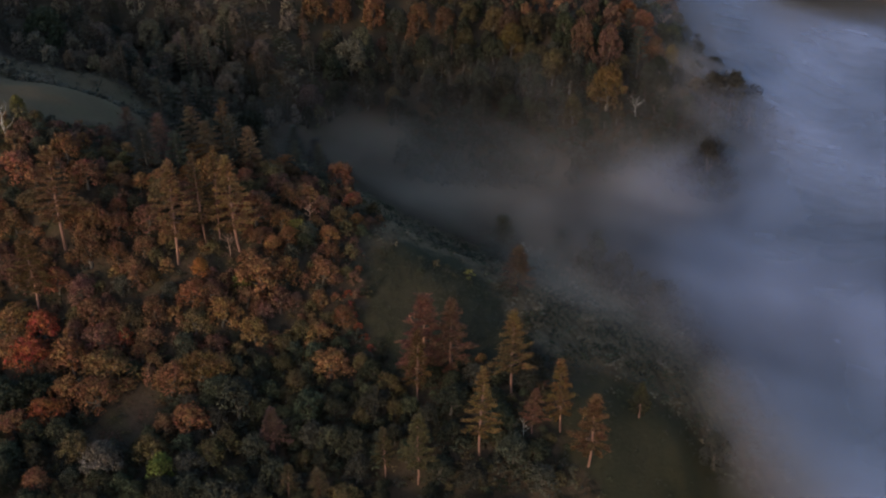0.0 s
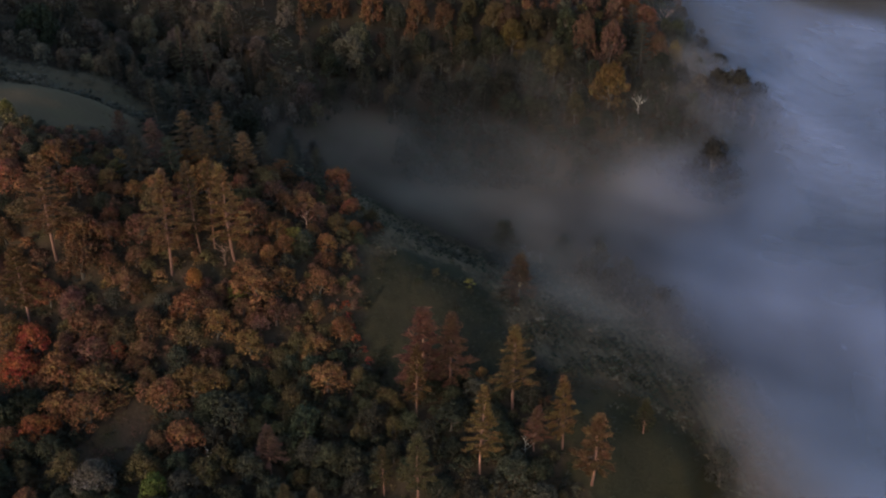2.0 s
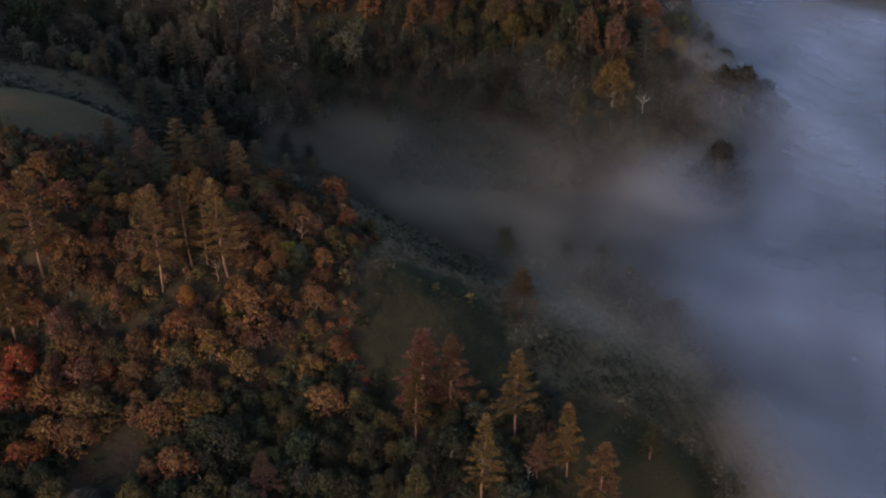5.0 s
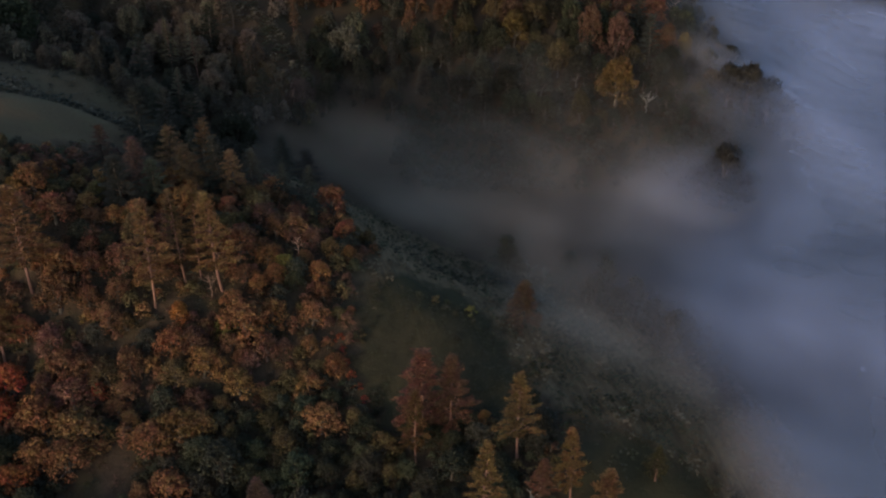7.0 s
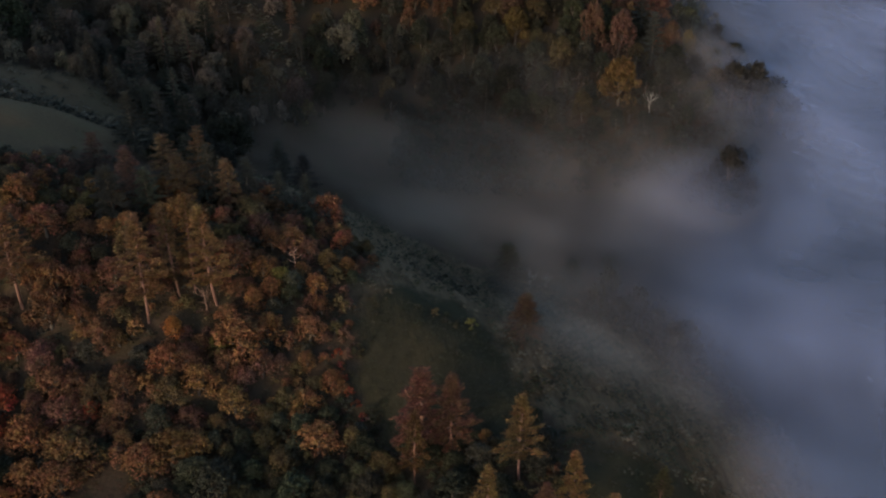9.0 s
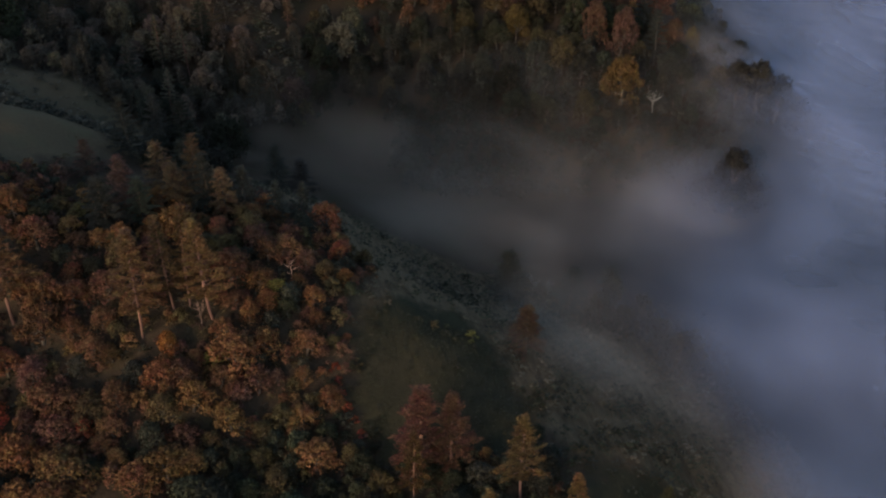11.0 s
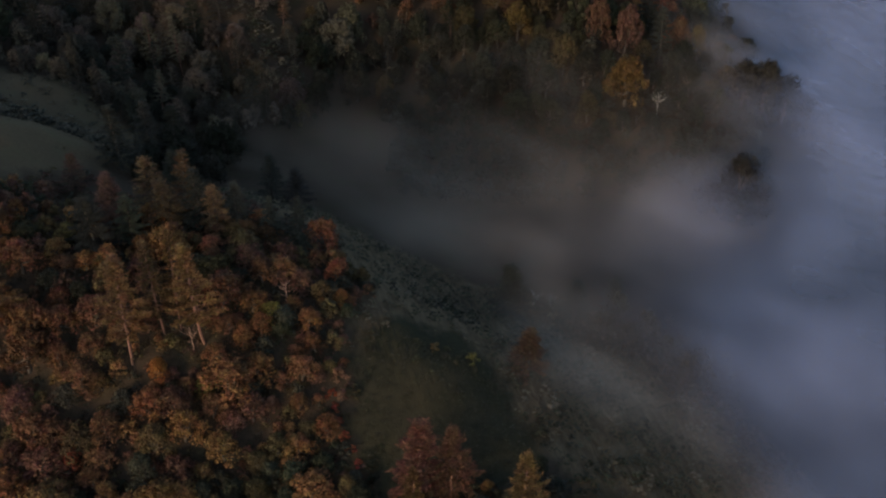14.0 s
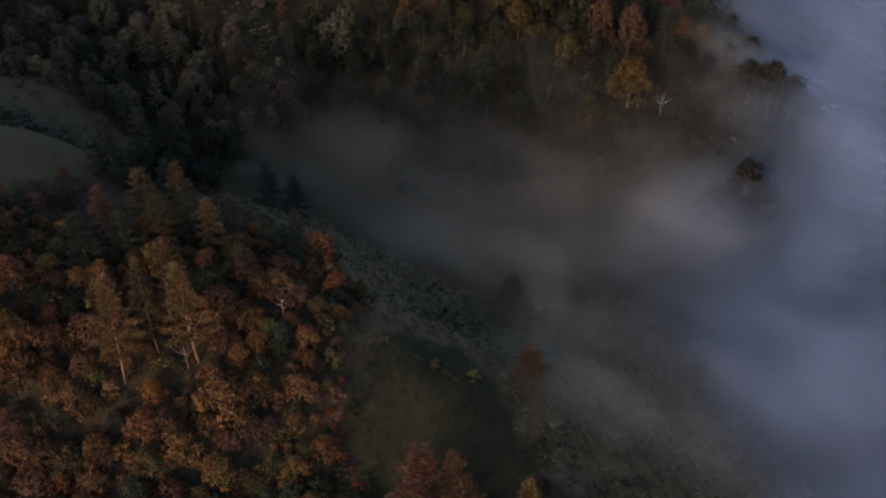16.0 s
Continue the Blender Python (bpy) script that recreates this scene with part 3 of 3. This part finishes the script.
pine(-80.2, 300.4, 14, 3.2, "slate")
conifer(-82.0, 279.9, 12.0, 2.4, "dark")
tall_oak(55.0, 310.6, 15.5, 5.4, "amber")
tall_oak(49.0, 331.0, 16, 4.0, "brown")
tall_oak(56.5, 328.0, 16.5, 4.2, "brown")
tall_oak(75.1, 333.8, 12, 3.6, "brown")
tall_oak(81.8, 336.2, 12, 3.6, "mustard")
pine(3.2, 340.7, 13, 2.6, "dark")
pine(-50.3, 343.9, 15, 2.2, "rust")

# ---- oaks of the near hillside ----
oak(-76.0, 189.5, 6.7, 3.5, "red")
oak(-81.4, 195.1, 6.7, 3.5, "orange")
oak(-89.8, 190.0, 6.0, 4.0, "red")
oak(-72.2, 179.6, 7.8, 4.1, "orange")
oak(-68.9, 184.7, 4.6, 2.3, "red")
oak(-72.6, 175.5, 8.5, 4.5, "rust")
oak(-67.6, 176.9, 5.0, 2.5, "rust")
oak(-88.5, 179.6, 5.0, 2.5, "rust")
oak(-90.2, 184.2, 4.1, 2.0, "dark")
oak(-78.4, 171.1, 5.5, 2.8, "red")
oak(-73.1, 169.9, 6.0, 3.1, "pink")
oak(-70.7, 166.1, 6.7, 3.5, "rust")
oak(-79.2, 163.6, 6.4, 3.3, "crimson")
oak(-80.6, 158.2, 7.2, 3.8, "crimson")
oak(-85.9, 164.0, 7.2, 3.8, "gold")
oak(-84.8, 159.4, 6.7, 3.5, "gold")
oak(-72.7, 157.6, 7.8, 4.1, "orange")
oak(-65.6, 155.7, 8.5, 4.5, "gold")
oak(-71.6, 150.9, 6.4, 3.3, "orange")
oak(-66.0, 150.3, 7.6, 4.0, "orange")
oak(-75.0, 146.2, 6.4, 3.3, "bright")
oak(-79.7, 143.6, 5.8, 3.0, "rust")
oak(-62.3, 165.6, 6.0, 3.1, "olive")
oak(-58.1, 167.6, 6.7, 3.5, "rust")
oak(-56.0, 171.4, 4.6, 2.3, "dark")
oak(-63.6, 163.4, 3.8, 1.8, "crimson")
oak(-51.2, 170.9, 6.7, 3.5, "orange")
oak(-45.2, 168.2, 7.2, 3.8, "gold")
oak(-48.4, 156.8, 8.1, 4.3, "gold")
oak(-44.2, 158.6, 5.8, 3.0, "gold")
oak(-53.1, 155.1, 6.4, 3.3, "rust")
oak(-42.4, 176.1, 4.3, 2.1, "lime")
oak(-33.2, 178.7, 6.4, 3.3, "orange")
oak(-25.7, 179.8, 5.8, 3.0, "rust")
oak(-38.2, 165.8, 6.4, 3.3, "gold")
oak(-38.3, 171.1, 4.6, 2.3, "rust")
oak(-29.3, 167.5, 5.5, 2.8, "olive")
oak(-25.6, 163.3, 5.5, 2.8, "green")
oak(-36.6, 171.1, 4.1, 2.0, "pink")
oak(-30.6, 174.4, 3.4, 1.6, "pink")
oak(-25.9, 174.6, 4.6, 2.3, "rust")
oak(-21.1, 165.0, 5.0, 2.5, "green")
oak(-35.7, 190.6, 5.0, 2.5, "orange")
oak(-32.0, 189.9, 4.1, 2.0, "lime")
oak(-34.5, 196.9, 5.8, 3.0, "rust")
oak(-38.7, 208.9, 4.8, 2.4, "rust")
oak(-24.8, 212.5, 7.2, 3.8, "red")
oak(-21.2, 203.8, 5.0, 2.5, "red")
oak(-25.2, 189.3, 4.3, 2.1, "orange")
oak(-19.8, 195.8, 3.8, 1.8, "gold")
oak(-36.8, 183.9, 4.6, 2.3, "orange")
oak(-29.8, 186.2, 4.1, 2.0, "green")
oak(-23.7, 185.2, 4.6, 2.3, "rust")
oak(-18.2, 193.4, 3.4, 1.6, "green")
oak(-48.2, 146.2, 6.7, 3.5, "orange")
oak(-52.3, 145.2, 5.0, 2.5, "rust")
oak(-50.5, 134.7, 6.0, 2.7, "vivid_green")
oak(-71.6, 131.1, 5.5, 2.8, "rust")
oak(-32.1, 160.8, 4.6, 2.3, "olive")
oak(-36.5, 160.3, 4.6, 2.3, "green")
oak(-27.0, 159.6, 4.6, 2.3, "green")
oak(-33.6, 154.7, 4.6, 2.3, "green")
oak(-38.5, 158.0, 4.1, 2.0, "olive")
oak(-20.4, 155.3, 4.6, 2.3, "green")
oak(-14.9, 155.0, 4.1, 2.0, "green")
oak(-50.6, 177.2, 4.6, 2.3, "flame")
oak(-45.1, 174.7, 4.1, 2.0, "rust")
oak(-41.1, 180.7, 4.6, 2.3, "rust")
oak(-39.4, 186.2, 4.1, 2.0, "rust")
oak(-63.8, 174.6, 5.0, 2.5, "rust")
oak(-62.8, 179.0, 4.6, 2.3, "rust")
oak(-45.1, 192.3, 4.1, 2.0, "red")
oak(-45.4, 202.3, 3.9, 1.9, "red")
oak(-51.3, 162.8, 5.0, 2.5, "dark")
oak(-59.8, 160.2, 4.6, 2.3, "rust")
oak(-65.7, 171.7, 4.6, 2.3, "dark")
oak(-23.4, 196.3, 4.1, 2.0, "olive")
oak(-27.9, 192.0, 3.8, 1.8, "rust")
oak(-35.0, 209.4, 3.8, 1.8, "rust")
oak(7.4, 158.9, 3.2, 1.5, "gold")
oak(-16.4, 161.9, 3.8, 1.8, "olive")
oak(-23.9, 171.1, 4.1, 2.0, "olive")
oak(-32.6, 165.4, 4.6, 2.3, "olive")
oak(-41.3, 162.7, 4.1, 2.0, "olive")
oak(-21.1, 181.6, 2.9, 1.3, "olive")

# ---- broadleaf trees of the far slope and those standing in the fog ----
tall_oak(-28.6, 347.5, 14.9, 6.6, "grey_gold")
tall_oak(-33.4, 342.1, 13.5, 6.4, "grey_olive")
tall_oak(24.2, 338.3, 12.6, 5.0, "mustard")
tall_oak(37.6, 322.2, 12.5, 5.8, "olive")
tall_oak(31.6, 344.9, 10.9, 4.7, "olive")
tall_oak(43.7, 344.5, 10.0, 4.3, "green")
tall_oak(17.8, 352.7, 11.1, 4.8, "olive")
tall_oak(9.6, 358.6, 11.3, 4.9, "olive")
tall_oak(1.3, 359.1, 10.2, 4.4, "rust")
tall_oak(-26.3, 363.6, 12.3, 5.4, "orange")
tall_oak(-17.8, 361.5, 10.5, 4.5, "dark")
tall_oak(-9.3, 363.5, 10.5, 4.5, "rust")
tall_oak(-48.2, 361.1, 11.3, 4.9, "gold")
tall_oak(-39.0, 364.5, 10.5, 4.5, "orange")
tall_oak(72.2, 355.3, 11.7, 5.1, "rust")
tall_oak(92.6, 388.6, 10.7, 4.6, "olive")
tall_oak(69.5, 365.5, 11.9, 5.2, "orange")
tall_oak(93.9, 407.3, 14.6, 6.5, "orange")
tall_oak(22.6, 324.1, 9.6, 4.1, "dark")
tall_oak(12.9, 322.7, 10.5, 4.5, "dark")
tall_oak(-4.7, 325.9, 10.5, 4.5, "dark")
tall_oak(-26.4, 324.4, 11.5, 5.0, "dark")
tall_oak(-16.4, 319.7, 9.6, 4.1, "dark")
tall_oak(69.8, 321.4, 9.6, 4.1, "dark")
tall_oak(43.3, 318.4, 10.2, 4.4, "dark")
tall_oak(31.7, 315.2, 10.2, 4.4, "dark")
tall_oak(-132.5, 315.3, 14.5, 7.8, "green")
tall_oak(-98.5, 214.0, 4.6, 2.0, "lime")
tall_oak(-21.1, 338.3, 9.8, 4.2, "dark")
tall_oak(46.5, 331.6, 9.8, 4.2, "dark")
tall_oak(73.6, 337.8, 8.1, 3.4, "red")
tall_oak(18.2, 337.2, 9.0, 3.8, "green")
tall_oak(7.2, 336.7, 9.8, 4.2, "dark")
tall_oak(-0.8, 336.9, 9.8, 4.2, "dark")
# crowns in the fog take a tint darkened as if in shade
fog_oak(53.0, 147.5, 8.5, 3.2, "shady")
fog_oak(78.6, 268.0, 15.6, 5.0, "shady")
fog_oak(72.6, 266.0, 8.6, 5.4, "shady")
fog_oak(84.2, 266.5, 8.2, 5.4, "shady")
fog_oak(78.5, 262.5, 7.4, 5.2, "shady")
fog_oak(99.0, 317.0, 17.0, 6.4, "shady")
fog_oak(92.5, 319.0, 14.5, 6.2, "shady")
fog_oak(105.5, 317.5, 14.5, 6.4, "shady")
fog_oak(111.5, 317.0, 11.5, 5.4, "shady")
fog_oak(117.5, 314.0, 10.5, 5.0, "shady")
fog_oak(87.0, 321.0, 9.5, 4.8, "slate")
conifer(-41.0, 247.5, 12.5, 4.6, "shady")
conifer(-34.5, 245.5, 10.5, 4.4, "shady")
conifer(16.0, 224.0, 13, 5.2, "dark")
conifer(30.5, 222.0, 11.5, 5.4, "dark")
conifer(40.5, 227.0, 12.5, 5.8, "dark")
conifer(34.0, 214.0, 9.0, 3.6, "dark")
for x, y, h in ((36.0, 213.0, 10.5), (41.0, 210.5, 10), (45.5, 214.0, 12.5), (49.0, 207.5, 11), (40.0, 218.5, 12.5), (51.5, 199.0, 10.5), (53.5, 203.0, 11)):
    fog_oak(x, y, h, 3.6, "dark")
oak(-62.0, 136.5, 6.4, 4.0, "grey")
for x, y in ((-20.2, 178.0), (-19.4, 175.6), (-18.7, 173.4), (-17.6, 171.2), (-16.2, 168.8), (-14.9, 166.6)):
    shrub(x, y, 1.2, 1.1, "crimson")
shrub(6.0, 189.4, 1.6, 1.5, "lime")
shrub(-1.5, 190.5, 1.5, 1.4, "olive")
shrub(3.0, 180.5, 1.2, 1.2, "dark")

# ---- dead trees ----
snag(-96.0, 199.4, 9, "white")
# red light on this trunk is put into its reddish wood colour
snag(-45.1, 182.1, 5, "pale")
snag(-29.5, 193.6, 5, "pink")
snag(64.1, 306.8, 8, "white")
snag(21.5, 228.6, 6, "white")
snag(25.5, 228.4, 4, "white")
snag(86.2, 374.7, 10, "pale")
snag(76.3, 331.5, 6, "pale")
snag(-62.0, 134.7, 5, "grey")
snag(-43.0, 144.0, 4, "white")
snag(14.8, 142.1, 4, "white")
snag(-39.1, 156.7, 3, "white")
snag(63.8, 306.5, 1, "white")
snag(-36.1, 216.5, 3, "white")


# ---- undergrowth and the rest of the woods, sown over the slopes ----
def free(x, y, r, share=0.8):
    while len(filed) < len(taken):
        a, b, c = taken[len(filed)]
        filed.append((a, b))
        cells.setdefault((int(a // 8), int(b // 8)), []).append((a, b, c))
    i, j = int(x // 8), int(y // 8)
    for p in (i - 1, i, i + 1):
        for q in (j - 1, j, j + 1):
            for a, b, c in cells.get((p, q), ()):
                if (x - a) ** 2 + (y - b) ** 2 < (share * (r + c)) ** 2:
                    return False
    return True


def sow(tries, box, size, allowed, plant, seed, share=0.8):
    rng = random.Random(seed)
    made = 0
    for _ in range(tries):
        x, y, r = rng.uniform(box[0], box[1]), rng.uniform(box[2], box[3]), size[0] + (size[1] - size[0]) * rng.random() ** 1.7
        if allowed(x, y) and free(x, y, r, share):
            plant(x, y, r, rng)
            made += 1
    return made


def on_hill(x, y):
    return not any(within(x, y, c) for c in CLEARINGS)


def near_tint(x, y, rng):
    """Rust and orange up the slope, dull and shade-darkened green towards its foot and the gully."""
    warm = float(smooth(148, 172, y + 0.12 * (-20 - x))) * float(smooth(-4, -26, x))
    if y < 168:
        warm *= float(smooth(-16, -36, x))
    if (-74 < x < -60 and y > 180) or (x < -60 and y > 194):
        warm *= 0.7
    if rng.random() < warm:
        return rng.choice(("rust", "brown", "orange", "olive", "dark", "rust", "gold", "brown"))
    return rng.choice(("green", "dark", "shaded_green", "olive", "shaded_green", "dark"))


def plant_oak(x, y, r, rng):
    if x < -60 and y > 184:
        r = min(r, 2.2)
        if y > 203:
            return
    if y < 146:
        r = min(r, 3.0)
    oak(x, y, round(r * 1.75 + 0.5, 1), r, near_tint(x, y, rng))


def plant_shrub(x, y, r, rng):
    if x > -21 and y > 152:
        shrub(x, y, r * 1.1, r, rng.choice(("dark", "shaded_green", "green")))
        return
    shrub(x, y, r * 1.1, r, rng.choice(("dark", "shaded_green", "rust", "olive", "shaded_green")) if y > 150 else rng.choice(("dark", "green", "shaded_green", "dark", "grey_olive")))


def plant_valley(x, y, r, rng):
    if far_conifer(x, y, rng):
        conifer(x, y, r * 3.4, r * 0.95, rng.choice(("dark", "shaded_green", "dark")))
    else:
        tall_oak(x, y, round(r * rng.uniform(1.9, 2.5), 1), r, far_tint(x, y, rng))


def far_conifer(x, y, rng):
    return rng.random() < (0.22 if x < -45 else 0.05)


def far_tint(x, y, rng):
    """Dull dark green in the side valley, with paled greys standing in for haze, turning orange and gold up the sunny
    far slope.
    """
    warm = float(smooth(322, 356, y)) * (0.45 * float(smooth(-60, -20, x)) + 0.55 * float(smooth(10, 55, x)))
    if rng.random() < 0.5 * warm:
        return rng.choice(("rust", "brown", "olive", "gold", "olive", "brown", "green", "shaded_green"))
    if x > -45:
        return rng.choice(("dark", "shaded_green", "dark", "olive", "green", "shaded_green"))
    if y < 290:
        return rng.choice(("dark", "shaded_green", "dark", "slate"))
    return rng.choice(("slate", "dark", "grey", "grey_olive", "slate", "grey_olive"))


def behind_crest(x, y):
    return on_hill(x, y) and not within(x, y, UPPER_SPUR) and not (-55 < x < -28 and 240 < y < 302) and (y > 262 + 0.25 * max(0, x + 40) + 14 * smooth(-40, -5, x) or (x < -50 and y > 238 and x < -52 - 0.2 * (250 - y))) and land(x, y) > -9 + 11 * smooth(-72, -38, x) and x < 101 + 0.1 * (y - 330)


sown = []


def join_stuff(name, items, words, category, low=False):
    """Many small plants that nobody would count, joined into one mesh with their tints on it."""
    all_v, all_f, all_c, first = [], [], [], 0
    for (trunk, crown), m, tint in items:
        for me, colour in ((crown, tint), (trunk, (0.06, 0.05, 0.042)))[:1 if low else 2]:
            v = np.empty(len(me.vertices) * 3)
            me.vertices.foreach_get("co", v)
            v = np.c_[v.reshape(-1, 3), np.ones(len(me.vertices))] @ np.array(m).T
            me.calc_loop_triangles()
            f = np.empty(len(me.loop_triangles) * 3, int)
            me.loop_triangles.foreach_get("vertices", f)
            all_v.append(v[:, :3])
            all_f.append(f.reshape(-1, 3) + first)
            all_c.append(np.tile((*colour, 1.0), (len(v), 1)))
            first += len(v)
    me = bpy.data.meshes.new(name)
    v, f = np.concatenate(all_v), np.concatenate(all_f)
    me.vertices.add(len(v))
    me.vertices.foreach_set("co", v.ravel())
    me.loops.add(len(f) * 3)
    me.loops.foreach_set("vertex_index", f.ravel())
    me.polygons.add(len(f))
    me.polygons.foreach_set("loop_start", np.arange(len(f)) * 3)
    me.update(calc_edges=True)
    layer = me.color_attributes.new("tint", "FLOAT_COLOR", "POINT")
    layer.data.foreach_set("color", np.concatenate(all_c).ravel())
    me.materials.append(FAR_LEAVES)
    return tagged(new(name, me), words, category, kind="stuff")


def scatter(items, kinds, x, y, sx, sz, tint, rng):
    wobble = rng.uniform(0.75, 1.25)
    m = pose(x, y, ground(x, y) - 0.05, rng.uniform(-4, 4), rng.uniform(-4, 4), rng.uniform(0, 360)) @ Matrix.Diagonal((sx, sx, sz, 1))
    taken.append((x, y, sx * 0.8 if kinds is not DISTANT_CONIFERS else 2.2))
    # tints beyond y = 300 are scaled down as well
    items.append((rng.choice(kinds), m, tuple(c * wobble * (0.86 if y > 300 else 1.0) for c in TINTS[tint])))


# oaks and shrubs that stand singly, then the brush between them
sow(1250, (-104, 18, 126, 216), (2.0, 5.0), lambda x, y: on_hill(x, y) and not (y > 174 and x > -23), plant_oak, 11, 0.6)
sow(2500, (-104, 66, 126, 214), (0.9, 1.7), lambda x, y: on_hill(x, y) and y < 175, plant_shrub, 12, 0.7)
sow(160, (-20, 20, 157, 192), (0.6, 1.3), lambda x, y: within(x, y, HOLLOW) and (x < -11 or y > 186 or y < 163), plant_shrub, 15, 1.0)
thicket = []
sow(2600, (-106, 24, 124, 214), (1.1, 2.6), on_hill, lambda x, y, r, rng: scatter(thicket, DISTANT, x, y, r, r * rng.uniform(0.8, 1.1), near_tint(x, y, rng), rng), 14, 0.5)
join_stuff("thicket", thicket, "continuous thicket of young oaks between the larger trees", "thicket", True)
# dark brush tints also paint the shade in the gaps
brush = []
sow(4600, (-106, 66, 124, 232), (0.6, 1.2), on_hill, lambda x, y, r, rng: scatter(brush, LOW_BRUSH, x, y, r * 1.25, r * 0.9, rng.choice(("dark", "shaded_green", "olive", "brown", "dark", "dark_rust")) if y > 150 and x < -12 else rng.choice(("dark", "shaded_green", "dark", "shaded_green", "olive")), rng), 13, 0.25)
join_stuff("brush", brush, "dense low brush filling the gaps between the oaks", "brush", True)

# the far slope and the side valley: single trees on their near side, joined woods beyond
sow(1500, (-120, 100, 240, 350), (2.7, 5.4), behind_crest, plant_valley, 21, 0.7)
woods = []


def plant_woods(x, y, r, rng):
    if far_conifer(x, y, rng):
        scatter(woods, DISTANT_CONIFERS, x, y, r * 5.6, r * 4.0, rng.choice(("dark", "slate", "slate")), rng)
    else:
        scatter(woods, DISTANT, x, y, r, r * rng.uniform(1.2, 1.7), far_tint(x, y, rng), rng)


sow(1900, (-165, 100, 236, 415), (2.5, 5.0), behind_crest, plant_woods, 22, 0.66)
sow(700, (-14, 96, 280, 320), (1.6, 3.4), lambda x, y: land(x, y) > -8, lambda x, y, r, rng: scatter(woods, DISTANT, x, y, r, r * 0.9, rng.choice(("dark", "shaded_green", "dark")), rng), 23, 0.5)
join_stuff("far_woods", woods, "dense autumn woods on the far slope", "woods")

# scrub on the scree, tufts in the hollow and on the meadow
scrub = []
sow(260, (-150, -70, 268, 294), (0.4, 1.2), lambda x, y: within(x, y, MEADOW), lambda x, y, r, rng: scatter(scrub, LOW_BRUSH, x, y, r * 1.5, r * 0.7, rng.choice(("dark", "slate", "grey_olive")), rng), 35, 0.7)
sow(1100, (-150, -66, 244, 280), (0.7, 2.7), lambda x, y: within(x, y, KNOLL_BRUSH), lambda x, y, r, rng: scatter(scrub, LOW_BRUSH, x, y, r * 1.4, r * 0.75, rng.choice(("dark", "slate", "grey_olive", "dark")), rng), 34, 0.42)
sow(6500, (-62, 70, 128, 250), (0.3, 0.9), lambda x, y: within(x, y, SCREE) and not within(x, y, HOLLOW), lambda x, y, r, rng: scatter(scrub, TUFTS, x, y, r * 1.5, r * 0.85, rng.choice(("slate", "green", "grey_olive", "green", "dark", "green")), rng), 31, 0.3)
sow(2400, (-40, 74, 140, 232), (0.6, 1.7), lambda x, y: within(x, y, SCREE) and not within(x, y, HOLLOW) and noise.noise(Vector((x * 0.11, y * 0.11, 4.4))) + 0.012 * (x - 10) > 0.16, lambda x, y, r, rng: scatter(scrub, LOW_BRUSH, x, y, r * 1.4, r * 0.8, rng.choice(("shaded_green", "dark", "slate", "shaded_green")), rng), 37, 0.4)
sow(2600, (-20, 20, 156, 192), (0.15, 0.5), lambda x, y: within(x, y, HOLLOW), lambda x, y, r, rng: scatter(scrub, TUFTS, x, y, r * 1.4, r * 0.6, rng.choice(("shaded_green", "green", "dark", "green", "dark")), rng), 36, 0.35)
sow(260, (18, 68, 122, 162), (0.3, 1.0), lambda x, y: within(x, y, SLOPE_FOOT), lambda x, y, r, rng: scatter(scrub, TUFTS, x, y, r * 1.4, r * 0.7, rng.choice(("shaded_green", "dark", "green")), rng), 38, 0.4)
sow(160, (-68, -50, 136, 158), (0.3, 0.9), lambda x, y: within(x, y, BARE_PATCH), lambda x, y, r, rng: scatter(scrub, TUFTS, x, y, r * 1.4, r * 0.7, rng.choice(("brown", "dark", "dark_rust", "olive")), rng), 39, 0.5)
sow(500, (-150, 20, 150, 290), (0.2, 0.45), lambda x, y: within(x, y, HOLLOW) or within(x, y, MEADOW), lambda x, y, r, rng: scatter(scrub, LOW_BRUSH, x, y, r * 1.3, r * 0.6, rng.choice(("olive", "grey_olive", "green")), rng), 32, 0.5)
sow(900, (-92, -38, 312, 372), (0.8, 2.0), lambda x, y: within(x, y, UPPER_SPUR), lambda x, y, r, rng: scatter(scrub, LOW_BRUSH, x, y, r * 1.5, r * 0.8, rng.choice(("slate", "dark", "grey_olive", "green")), rng), 33, 0.4)
join_stuff("scrub", scrub, "sparse dark scrub and tufts on the bare slopes", "scrub", True)
